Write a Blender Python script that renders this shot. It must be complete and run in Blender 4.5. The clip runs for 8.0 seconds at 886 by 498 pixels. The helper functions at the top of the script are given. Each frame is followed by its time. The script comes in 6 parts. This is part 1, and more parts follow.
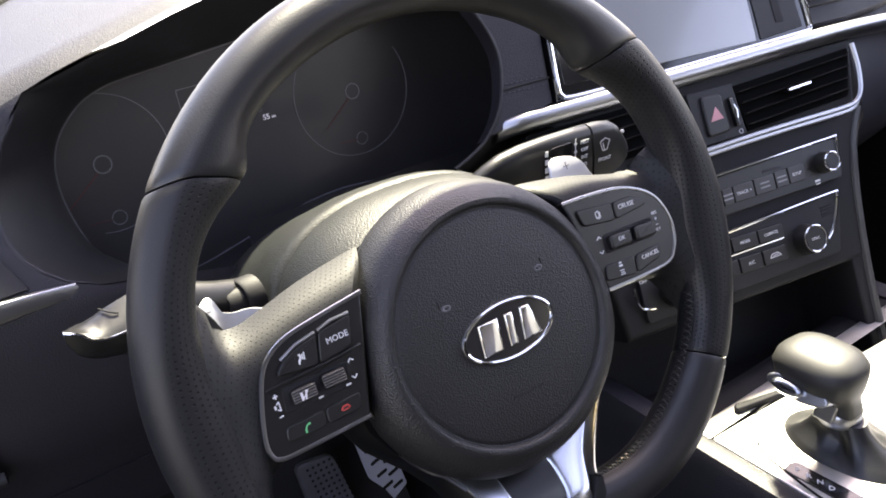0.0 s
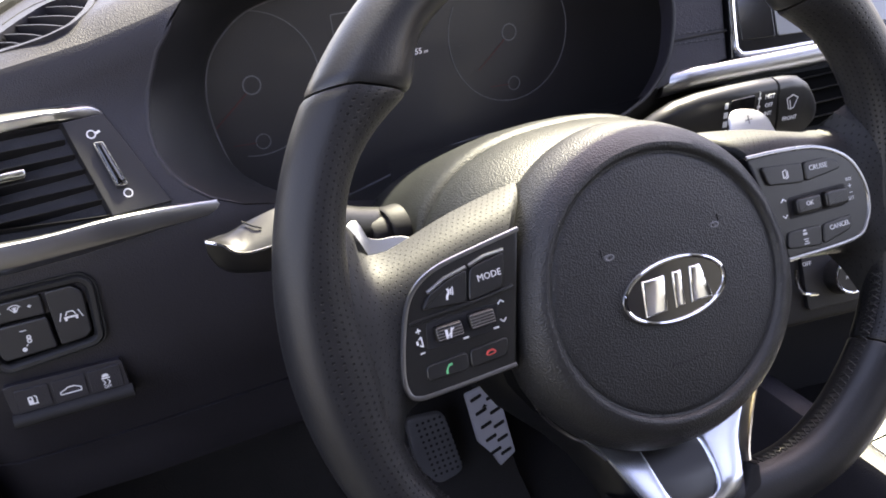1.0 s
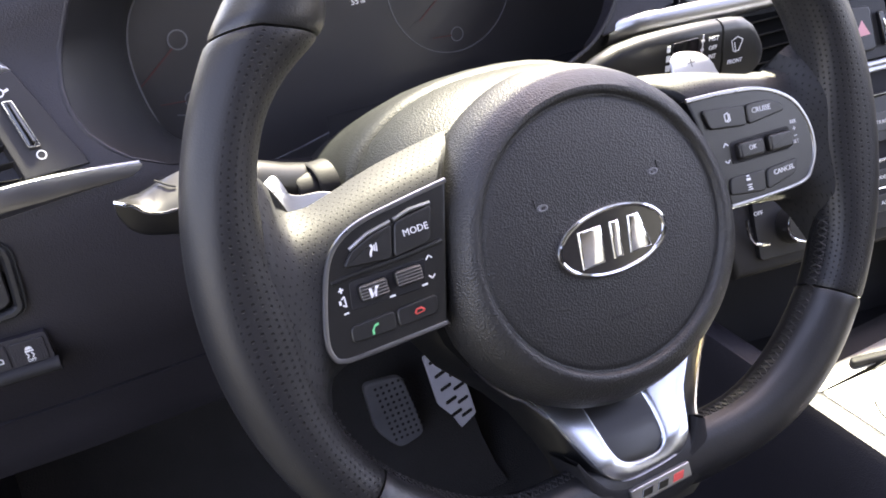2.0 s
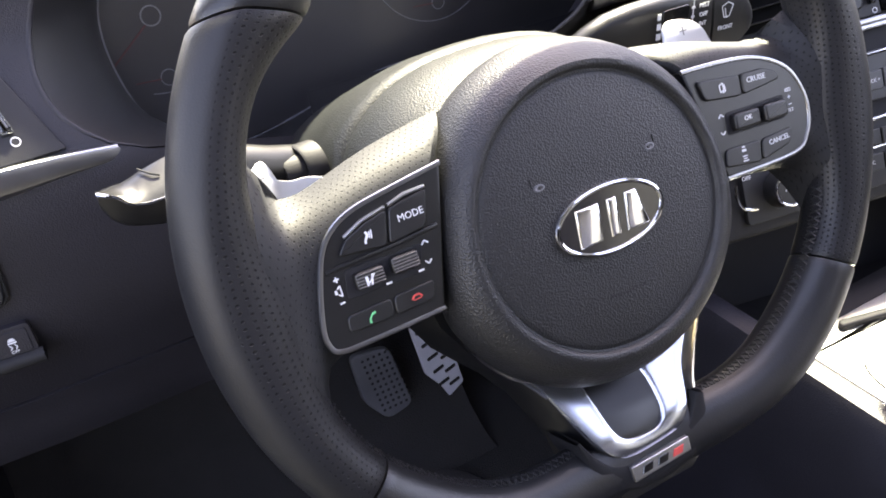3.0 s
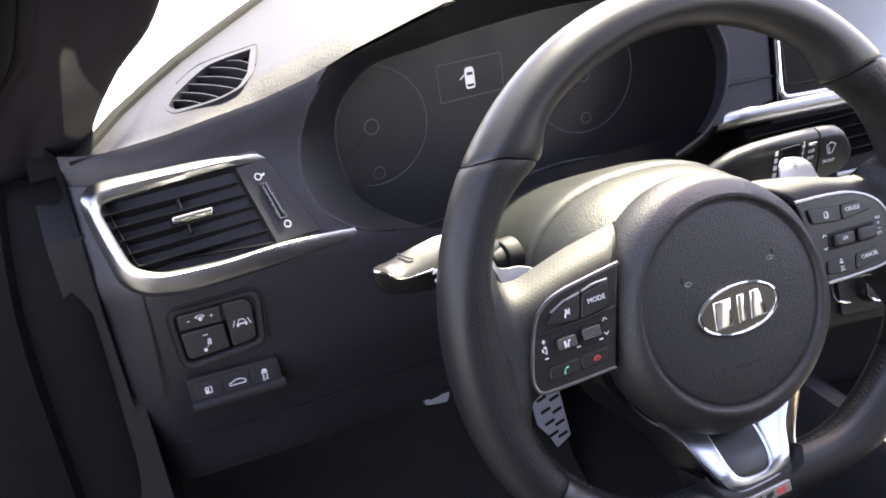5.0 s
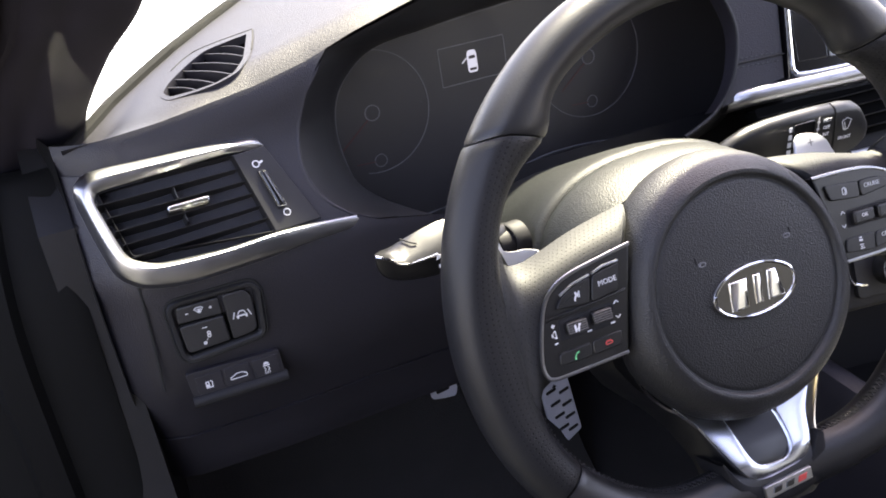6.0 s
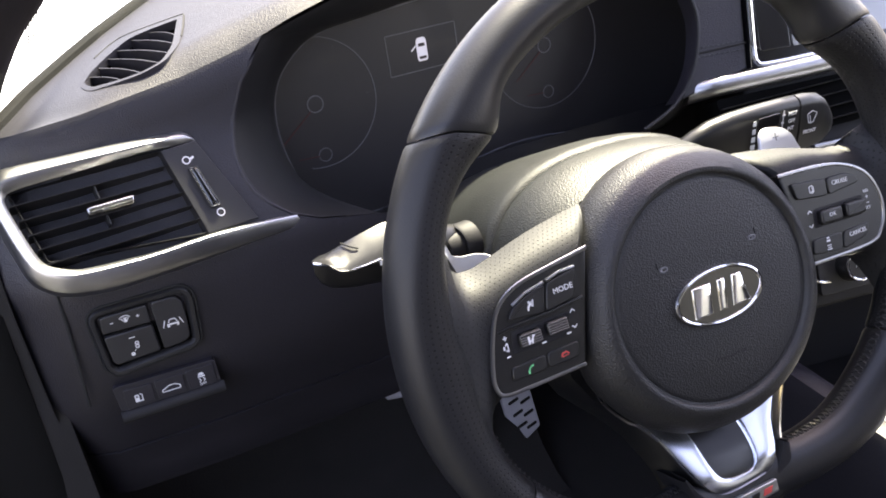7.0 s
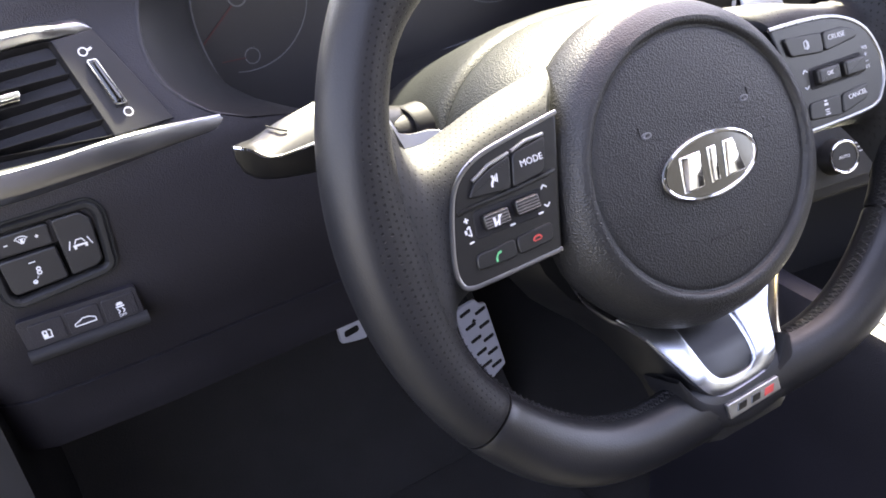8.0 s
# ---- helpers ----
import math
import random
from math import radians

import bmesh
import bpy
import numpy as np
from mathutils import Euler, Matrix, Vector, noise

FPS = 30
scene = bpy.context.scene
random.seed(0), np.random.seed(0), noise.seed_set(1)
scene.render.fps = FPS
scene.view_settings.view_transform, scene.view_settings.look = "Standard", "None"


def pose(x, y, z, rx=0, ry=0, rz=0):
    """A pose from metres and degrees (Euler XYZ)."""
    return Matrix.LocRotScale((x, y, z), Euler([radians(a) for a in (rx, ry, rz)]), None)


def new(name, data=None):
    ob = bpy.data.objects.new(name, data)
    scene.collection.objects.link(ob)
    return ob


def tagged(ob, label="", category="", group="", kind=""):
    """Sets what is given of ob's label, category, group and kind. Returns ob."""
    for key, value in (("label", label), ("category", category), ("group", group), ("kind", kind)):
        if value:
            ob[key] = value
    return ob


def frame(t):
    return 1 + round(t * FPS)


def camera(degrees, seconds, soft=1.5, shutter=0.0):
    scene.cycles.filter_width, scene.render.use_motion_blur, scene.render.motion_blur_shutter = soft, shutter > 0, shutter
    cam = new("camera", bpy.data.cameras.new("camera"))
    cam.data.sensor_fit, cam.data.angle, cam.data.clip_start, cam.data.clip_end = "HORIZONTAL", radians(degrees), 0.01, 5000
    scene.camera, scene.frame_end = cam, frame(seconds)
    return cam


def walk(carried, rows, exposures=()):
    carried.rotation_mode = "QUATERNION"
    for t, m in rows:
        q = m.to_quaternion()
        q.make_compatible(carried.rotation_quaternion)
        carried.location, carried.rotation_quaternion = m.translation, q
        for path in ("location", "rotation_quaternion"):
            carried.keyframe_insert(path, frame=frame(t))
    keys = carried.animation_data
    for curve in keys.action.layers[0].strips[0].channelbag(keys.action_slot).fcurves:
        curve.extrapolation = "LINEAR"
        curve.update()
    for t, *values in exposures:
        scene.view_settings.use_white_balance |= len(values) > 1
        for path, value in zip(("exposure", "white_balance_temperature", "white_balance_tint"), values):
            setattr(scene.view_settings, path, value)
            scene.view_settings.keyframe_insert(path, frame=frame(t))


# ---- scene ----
# ---- camera ----
cam = camera(54.5, 8.0, soft=1.8)
ROWS = [
    (0.0, -0.2304, -0.3302, 0.8651, 63.09, 5.78, -35.38),
    (0.5, -0.2366, -0.3206, 0.8515, 61.78, 4.16, -30.79),
    (1.0, -0.2395, -0.2964, 0.8349, 62.17, 4.21, -26.18),
    (1.5, -0.2236, -0.289, 0.817, 60.32, 4.1, -26.86),
    (2.0, -0.2158, -0.2909, 0.8195, 59.64, 4.62, -28.61),
    (2.2, -0.2142, -0.2896, 0.8215, 58.98, 5.19, -29.12),
    (3.5, -0.2239, -0.2716, 0.828, 56.57, 4.33, -31.38),
    (4.0, -0.2603, -0.2815, 0.8684, 58.7, 2.62, -30.0),
    (4.5, -0.3104, -0.3377, 0.907, 60.35, 4.4, -26.23),
    (4.7, -0.3222, -0.357, 0.9182, 61.03, 4.38, -25.0),
    (5.8, -0.3234, -0.3565, 0.9039, 61.2, 6.2, -24.3),
    (6.0, -0.318, -0.3463, 0.9, 61.12, 5.99, -24.79),
    (6.5, -0.2983, -0.311, 0.8825, 60.23, 5.54, -26.28),
    (7.0, -0.2945, -0.3155, 0.8895, 60.0, 5.02, -27.24),
    (7.5, -0.3024, -0.3045, 0.8671, 60.3, 6.05, -27.53),
    (8.0, -0.2804, -0.2789, 0.819, 57.31, 5.95, -31.34),
]
EXPOSURES = [(0.0, 3.37, 8600, 31), (0.5, 3.43, 8600, 31), (1.0, 3.47, 8600, 31), (1.5, 3.93, 8600, 31), (2.0, 4.01, 8600, 31), (3.5, 4.01, 8600, 31), (4.0, 3.73, 8600, 31), (4.5, 3.83, 8600, 31), (6.0, 3.55, 8600, 31), (6.5, 3.41, 8600, 31), (7.0, 3.47, 8600, 31), (7.5, 3.60, 8600, 31), (8.0, 4.20, 8600, 31)]
walk(cam, [(t, pose(*r)) for t, *r in ROWS], EXPOSURES)

# ---- light ----
SUN_TO = Vector((0.40, 0.39, 0.82)).normalized()
world = bpy.data.worlds.new("sky")
scene.world = world
world.use_nodes = True
wn = world.node_tree
sky = wn.nodes.new("ShaderNodeTexSky")
sky.sky_type, sky.sun_disc = "NISHITA", False
sky.sun_elevation = math.asin(SUN_TO.z)
sky.sun_rotation = math.atan2(SUN_TO.x, SUN_TO.y)
wn.links.new(sky.outputs[0], wn.nodes["Background"].inputs[0])
wn.nodes["Background"].inputs[1].default_value = 0.12
sun = new("sun", bpy.data.lights.new("sun", "SUN"))
sun.data.energy, sun.data.angle, sun.data.color = 3.6, radians(5), (0.80, 1.0, 0.86)
sun.rotation_euler = SUN_TO.to_track_quat("Z", "Y").to_euler()
sun.location = SUN_TO * 6


# ---- materials ----
def material(name, color, rough=0.5, metal=0.0, grain=0.0, grain_size=0.001, blotch=0.15, coat=0.0, spec=0.5, cells=False):
    """A procedural surface: colour with slow blotches, fine grain as bump."""
    m = bpy.data.materials.new(name)
    m.use_nodes = True
    nt = m.node_tree
    b = nt.nodes["Principled BSDF"]
    b.inputs["Roughness"].default_value, b.inputs["Metallic"].default_value = rough, metal
    b.inputs["Coat Weight"].default_value, b.inputs["Specular IOR Level"].default_value = coat, spec
    b.inputs["Coat Roughness"].default_value = 0.06
    co = nt.nodes.new("ShaderNodeTexCoord")
    slow = nt.nodes.new("ShaderNodeTexNoise")
    slow.inputs["Scale"].default_value, slow.inputs["Detail"].default_value = 22, 4
    nt.links.new(co.outputs["Object"], slow.inputs["Vector"])
    ramp = nt.nodes.new("ShaderNodeMapRange")
    ramp.inputs["From Min"].default_value, ramp.inputs["From Max"].default_value = 0.3, 0.7
    ramp.inputs["To Min"].default_value, ramp.inputs["To Max"].default_value = 1 - blotch, 1 + blotch
    nt.links.new(slow.outputs["Fac"], ramp.inputs["Value"])
    mul = nt.nodes.new("ShaderNodeMix")
    mul.data_type, mul.blend_type = "RGBA", "MULTIPLY"
    mul.inputs[0].default_value = 1.0
    mul.inputs[6].default_value = (*color, 1)
    nt.links.new(ramp.outputs[0], mul.inputs[7])
    nt.links.new(mul.outputs[2], b.inputs["Base Color"])
    rr = nt.nodes.new("ShaderNodeMapRange")
    rr.inputs["To Min"].default_value, rr.inputs["To Max"].default_value = max(rough - 0.06, 0.02), min(rough + 0.06, 1)
    nt.links.new(slow.outputs["Fac"], rr.inputs["Value"])
    nt.links.new(rr.outputs[0], b.inputs["Roughness"])
    if grain:
        if cells:
            tex = nt.nodes.new("ShaderNodeTexVoronoi")
            tex.feature = "F1"
            out = tex.outputs["Distance"]
        else:
            tex = nt.nodes.new("ShaderNodeTexNoise")
            tex.inputs["Detail"].default_value = 3
            out = tex.outputs["Fac"]
        tex.inputs["Scale"].default_value = 1 / grain_size
        nt.links.new(co.outputs["Object"], tex.inputs["Vector"])
        bump = nt.nodes.new("ShaderNodeBump")
        bump.inputs["Strength"].default_value, bump.inputs["Distance"].default_value = grain, grain_size * 0.5
        nt.links.new(out, bump.inputs["Height"])
        nt.links.new(bump.outputs[0], b.inputs["Normal"])
    return m


def perforated(name, color, rough, pitch, hole, start=None, stop=1.0):
    """Leather with staggered rows of punched holes, laid out in metres on the UV map, between start and stop."""
    m = material(name, color, rough, grain=0.15, grain_size=0.0009, cells=True)
    nt = m.node_tree
    b = nt.nodes["Principled BSDF"]
    uv = nt.nodes.new("ShaderNodeUVMap")
    sp = nt.nodes.new("ShaderNodeSeparateXYZ")
    nt.links.new(uv.outputs[0], sp.inputs[0])

    def calc(op, a, bb, third=None):
        n = nt.nodes.new("ShaderNodeMath")
        n.operation = op
        for i, v in enumerate((a, bb, third)):
            if v is None:
                continue
            if isinstance(v, (int, float)):
                n.inputs[i].default_value = v
            else:
                nt.links.new(v, n.inputs[i])
        return n.outputs[0]
    row = calc("DIVIDE", sp.outputs[1], pitch * 0.86)
    odd = calc("MULTIPLY", calc("MODULO", calc("FLOOR", row, 0), 2.0), 0.5)
    col = calc("ADD", calc("DIVIDE", sp.outputs[0], pitch), odd)
    fx = calc("SUBTRACT", calc("FRACT", col, 0), 0.5)
    fy = calc("SUBTRACT", calc("FRACT", row, 0), 0.5)
    d = calc("SQRT", calc("ADD", calc("MULTIPLY", fx, fx), calc("MULTIPLY", fy, fy)), 0)
    ease = nt.nodes.new("ShaderNodeMapRange")
    ease.interpolation_type = "SMOOTHSTEP"
    ease.inputs["From Min"].default_value, ease.inputs["From Max"].default_value = hole * 0.8, hole * 1.35
    nt.links.new(d, ease.inputs["Value"])
    holes = ease.outputs[0]
    if start is not None:
        band = calc("MULTIPLY", calc("GREATER_THAN", sp.outputs[1], start), calc("LESS_THAN", sp.outputs[1], stop))
        holes = calc("MAXIMUM", holes, calc("SUBTRACT", 1.0, band))
    old = next(l for l in nt.links if l.to_socket == b.inputs["Base Color"])
    src = old.from_socket
    mix = nt.nodes.new("ShaderNodeMix")
    mix.data_type = "RGBA"
    nt.links.new(holes, mix.inputs[0])
    mix.inputs[6].default_value = (0.0048, 0.0048, 0.0056, 1)
    nt.links.new(src, mix.inputs[7])
    nt.links.new(mix.outputs[2], b.inputs["Base Color"])
    nt.links.new(calc("MULTIPLY_ADD", holes, 0.18, 0.15), b.inputs["Specular IOR Level"])
    grain = next(l for l in nt.links if l.to_socket == b.inputs["Normal"]).from_node
    bump = nt.nodes.new("ShaderNodeBump")
    bump.inputs["Strength"].default_value, bump.inputs["Distance"].default_value = 0.7, 0.0005
    nt.links.new(holes, bump.inputs["Height"])
    nt.links.new(grain.outputs[0], bump.inputs["Normal"])
    nt.links.new(bump.outputs[0], b.inputs["Normal"])
    return m


def glowing(name, color, strength):
    m = bpy.data.materials.new(name)
    m.use_nodes = True
    b = m.node_tree.nodes["Principled BSDF"]
    b.inputs["Base Color"].default_value = (*color, 1)
    b.inputs["Emission Color"].default_value = (*color, 1)
    b.inputs["Emission Strength"].default_value = strength
    return m


def glass(name, tint=(1, 1, 1), rough=0.0):
    m = bpy.data.materials.new(name)
    m.use_nodes = True
    nt = m.node_tree
    nt.nodes.clear()
    out = nt.nodes.new("ShaderNodeOutputMaterial")
    mix = nt.nodes.new("ShaderNodeMixShader")
    tr = nt.nodes.new("ShaderNodeBsdfTransparent")
    gl = nt.nodes.new("ShaderNodeBsdfGlossy")
    mix.inputs[0].default_value = 0.05
    tr.inputs[0].default_value = (*tint, 1)
    gl.inputs["Roughness"].default_value = rough
    nt.links.new(tr.outputs[0], mix.inputs[1])
    nt.links.new(gl.outputs[0], mix.inputs[2])
    nt.links.new(mix.outputs[0], out.inputs[0])
    return m


LEATHER = material("smooth_leather", (0.0105, 0.0106, 0.0120), 0.38, grain=0.15, grain_size=0.0008, cells=True)
PERFORATED = perforated("perforated_leather", (0.0108, 0.0110, 0.0122), 0.62, 0.0031, 0.115)
GRIP = perforated("perforated_grip", (0.0105, 0.0106, 0.0120), 0.44, 0.0033, 0.16, 0.024, 0.064)
GRAINED = material("grained_vinyl", (0.0105, 0.0105, 0.0113), 0.47, grain=0.62, grain_size=0.0009, cells=True)
DASH_SKIN = material("dash_skin", (0.0116, 0.0108, 0.0155), 0.50, grain=0.42, grain_size=0.0009, cells=True, spec=0.4)
COLUMN_SKIN = material("column_plastic", (0.0100, 0.0112, 0.0112), 0.50, grain=0.5, grain_size=0.0009, cells=True, spec=0.29)
DARK_PLASTIC = material("dark_plastic", (0.011, 0.011, 0.0125), 0.48, grain=0.4, grain_size=0.0007, spec=0.35)
SOFT_BLACK = material("matte_black", (0.0105, 0.0102, 0.0115), 0.6, grain=0.3, grain_size=0.0008, spec=0.25)
# black that puts the shade of deep recesses into the colour
RECESS_SHADE = material("recess_shade_black", (0.003, 0.003, 0.003), 0.9, spec=0.05)
GLOSS_BLACK = material("gloss_black", (0.006, 0.006, 0.007), 0.12, coat=0.5)
BUTTON = material("button_rubber", (0.0062, 0.0061, 0.0065), 0.40, grain=0.2, grain_size=0.0005)
CHROME = material("chrome", (0.80, 0.80, 0.80), 0.10, metal=1.0, blotch=0.05)
SATIN = material("satin_silver", (0.40, 0.405, 0.43), 0.32, metal=1.0, blotch=0.06)
BRUSHED = material("brushed_alloy", (0.58, 0.61, 0.67), 0.26, metal=1.0, blotch=0.08)
WHITE_INK = material("white_ink", (0.62, 0.62, 0.64), 0.6, blotch=0.05)
GREY_INK = material("grey_ink", (0.22, 0.22, 0.23), 0.6, blotch=0.05)
STALK = material("stalk_plastic", (0.0065, 0.0065, 0.0072), 0.36, grain=0.15, grain_size=0.0006, spec=0.40)
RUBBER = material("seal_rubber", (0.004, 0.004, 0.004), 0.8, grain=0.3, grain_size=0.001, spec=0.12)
POD = material("pod_plastic", (0.0048, 0.0048, 0.0052), 0.36, grain=0.2, grain_size=0.0006)
KEY = material("key_plastic", (0.018, 0.018, 0.0185), 0.35, grain=0.1, grain_size=0.0005)
GREEN_INK = material("green_ink", (0.06, 0.42, 0.18), 0.6, blotch=0.05)
RED_INK = material("red_ink", (0.55, 0.06, 0.05), 0.6, blotch=0.05)
PALE_RED = material("pale_red_ink", (0.55, 0.25, 0.27), 0.6, blotch=0.05)
CARPET = material("carpet", (0.021, 0.0195, 0.0205), 0.95, grain=1.0, grain_size=0.002)
CLUSTER_FACE = material("cluster_face", (0.0185, 0.0172, 0.0188), 0.42, blotch=0.05, coat=0.15)
RING_INK = material("gauge_ring", (0.10, 0.10, 0.11), 0.4)
SMOKED = material("smoked_chrome", (0.26, 0.26, 0.27), 0.28, metal=1.0, blotch=0.06)
DULL_RIB = material("dull_rib", (0.10, 0.10, 0.10), 0.45, metal=0.6)
PADDLE = material("paddle_silver", (0.62, 0.62, 0.64), 0.40, metal=0.35, blotch=0.05)
SLAT = material("slat_plastic", (0.012, 0.012, 0.013), 0.34, grain=0.2, grain_size=0.0007)
# satin metal with the warm reflection from the console put into its colour
SUN_GLOW_TRIM = material("metal_with_sun_glow", (0.62, 0.50, 0.36), 0.25, metal=1.0, blotch=0.05)
BRIGHT_LIP = material("satin_chrome_lip", (0.55, 0.55, 0.56), 0.32, metal=1.0, blotch=0.05)
# button plastic made paler and bluer to paint in the reflected sky
SKYLIT_SWITCH = material("skylit_switch_plastic", (0.015, 0.015, 0.0175), 0.42, grain=0.15, grain_size=0.0005)
PILLAR_SKIN = material("pillar_trim", (0.0205, 0.0180, 0.0240), 0.85, grain=0.3, grain_size=0.0012, spec=0.10)
# lighter than the other leather: sun on the knob put into its colour
KNOB_LEATHER = material("sunlit_knob_leather", (0.020, 0.0195, 0.019), 0.56, grain=0.12, grain_size=0.0008, cells=True)
SEAM = material("seam_shadow", (0.006, 0.006, 0.006), 0.9)
THREAD = material("thread", (0.014, 0.014, 0.015), 0.5)
BOUNCE_PALE = material("pale_bounce_surface", (0.14, 0.145, 0.16), 0.8, grain=0.3, grain_size=0.002)
CLEAR = glass("clear_glass", (0.95, 0.97, 0.96))
SHELL = material("headliner", (0.27, 0.28, 0.30), 0.9, grain=0.3, grain_size=0.002)
PAINT = material("car_paint", (0.75, 0.75, 0.76), 0.25, coat=0.8, blotch=0.03)
ASPHALT = material("asphalt", (0.07, 0.07, 0.068), 0.9, grain=0.6, grain_size=0.02, blotch=0.2)
PALE_PLATE = material("pale_silver_paint", (0.66, 0.65, 0.63), 0.33, metal=0.85, grain=0.15, grain_size=0.0008, blotch=0.06)
LIT_WHITE = glowing("lit_symbol", (0.62, 0.64, 0.70), 0.026)
NEEDLE = material("needle_red", (0.05, 0.008, 0.008), 0.5)
PEDAL_METAL = material("pedal_alloy", (0.52, 0.52, 0.58), 0.45, metal=0.15, blotch=0.06)
SCREEN = material("screen_glass", (0.020, 0.020, 0.020), 0.30, coat=0.5, spec=0.5)
SCREEN.node_tree.nodes["Principled BSDF"].inputs["IOR"].default_value = 2.8


# ---- building helpers ----
def axes(origin, s, v, n):
    m = Matrix.Identity(4)
    for i, a in enumerate((s, v, n)):
        for j in range(3):
            m[j][i] = a[j]
    for j in range(3):
        m[j][3] = origin[j]
    return m


def smooth_by_angle(me, angle=40):
    for p in me.polygons:
        p.use_smooth = True
    bm = bmesh.new()
    bm.from_mesh(me)
    for e in bm.edges:
        if len(e.link_faces) == 2 and e.calc_face_angle(0) > radians(angle):
            e.smooth = False
    bm.to_mesh(me)
    bm.free()


def part(name, bm, mat, parent=None, label="", place=None, angle=40):
    """One mesh object; under a parent it takes the parent's frame."""
    me = bpy.data.meshes.new(name)
    bmesh.ops.recalc_face_normals(bm, faces=bm.faces[:])
    bm.to_mesh(me)
    bm.free()
    me.materials.append(mat)
    smooth_by_angle(me, angle)
    ob = new(name, me)
    if place is not None:
        ob.matrix_world = place
    if parent is not None:
        ob.parent = parent
    if label:
        ob["label"] = label
    return ob


def thing(name, place, label, category, group="", kind=""):
    ob = new(name)
    ob.matrix_world = place
    ob.empty_display_size = 0.02
    return tagged(ob, label, category, group, kind)


def loft(rings, closed=True, caps=(False, False), wrap=False, uv=None):
    """A skin over rings of equal length; uv(i, j) gives metres on the skin."""
    bm = bmesh.new()
    vs = [[bm.verts.new(p) for p in r] for r in rings]
    n, k = len(rings), len(rings[0])
    lay = bm.loops.layers.uv.new("UVMap") if uv else None
    for i in range(n if wrap else n - 1):
        for j in range(k if closed else k - 1):
            i2, j2 = (i + 1) % n, (j + 1) % k
            try:
                f = bm.faces.new((vs[i][j], vs[i][j2], vs[i2][j2], vs[i2][j]))
            except ValueError:
                continue
            if lay:
                for lp, (a, b) in zip(f.loops, ((i, j), (i, j + 1), (i + 1, j + 1), (i + 1, j))):
                    lp[lay].uv = uv(a, b)
    if caps[0]:
        bm.faces.new(list(reversed(vs[0])))
    if caps[1]:
        bm.faces.new(vs[-1])
    return bm


def spline(points, per=6, closed=False):
    """Catmull-Rom through points."""
    pts = [Vector(p) for p in points]
    n = len(pts)
    out = []
    for i in range(n if closed else n - 1):
        if closed:
            p0, p1, p2, p3 = (pts[(i + d) % n] for d in (-1, 0, 1, 2))
        else:
            p0, p1, p2, p3 = pts[max(i - 1, 0)], pts[i], pts[i + 1], pts[min(i + 2, n - 1)]
        for k in range(per):
            t = k / per
            out.append(0.5 * (2 * p1 + (p2 - p0) * t + (2 * p0 - 5 * p1 + 4 * p2 - p3) * t * t + (3 * p1 - p0 - 3 * p2 + p3) * t ** 3))
    if not closed:
        out.append(pts[-1])
    return out


def tube(path, radius, sides=8, closed=False, flat=1.0, normal=(0, 0, 1), taper=None):
    """A swept round or flattened rod along path; flat scales it along normal."""
    nrm = Vector(normal)
    n = len(path)
    rings = []
    for i, p in enumerate(path):
        p = Vector(p)
        a = Vector(path[(i - 1) % n] if closed or i else path[0])
        b = Vector(path[(i + 1) % n] if closed or i < n - 1 else path[-1])
        t = (b - a).normalized()
        side = t.cross(nrm).normalized()
        up = side.cross(t).normalized()
        r = radius * (taper(i / max(n - 1, 1)) if taper else 1)
        rings.append([p + side * (r * math.cos(w)) + up * (r * flat * math.sin(w)) for w in (2 * math.pi * k / sides for k in range(sides))])
    return loft(rings, wrap=closed, caps=(not closed, not closed))


def area2(o):
    return sum(o[i][0] * o[(i + 1) % len(o)][1] - o[(i + 1) % len(o)][0] * o[i][1] for i in range(len(o)))


def inset(outline, d):
    """The outline moved inwards by d, for outlines that run anticlockwise."""
    n = len(outline)
    res = []
    for i in range(n):
        p, a, b = Vector(outline[i][:2]), Vector(outline[i - 1][:2]), Vector(outline[(i + 1) % n][:2])
        e1, e2 = (p - a), (b - p)
        n1, n2 = Vector((-e1.y, e1.x)).normalized(), Vector((-e2.y, e2.x)).normalized()
        m = n1 + n2
        m = m.normalized() if m.length > 1e-6 else n1
        res.append(p + m * (d / max(m.dot(n1), 0.45)))
    return res


def rounded(points, r, per=5):
    """A polygon with rounded corners, anticlockwise. r: one radius or one each."""
    pts = [Vector(p) for p in points]
    if area2(pts) < 0:
        pts.reverse()
        if not isinstance(r, (int, float)):
            r = list(reversed(r))
    out = []
    n = len(pts)
    for i, p in enumerate(pts):
        a, b = pts[i - 1], pts[(i + 1) % n]
        rr = r if isinstance(r, (int, float)) else r[i]
        u, v = (a - p), (b - p)
        k = min(rr, u.length * 0.48, v.length * 0.48)
        s, e = p + u.normalized() * k, p + v.normalized() * k
        for j in range(per + 1):
            t = j / per
            out.append((1 - t) ** 2 * s + 2 * t * (1 - t) * p + t * t * e)
    return out


def rect(x0, y0, x1, y1, r=0.002, per=4):
    return rounded([(x0, y0), (x1, y0), (x1, y1), (x0, y1)], r, per)


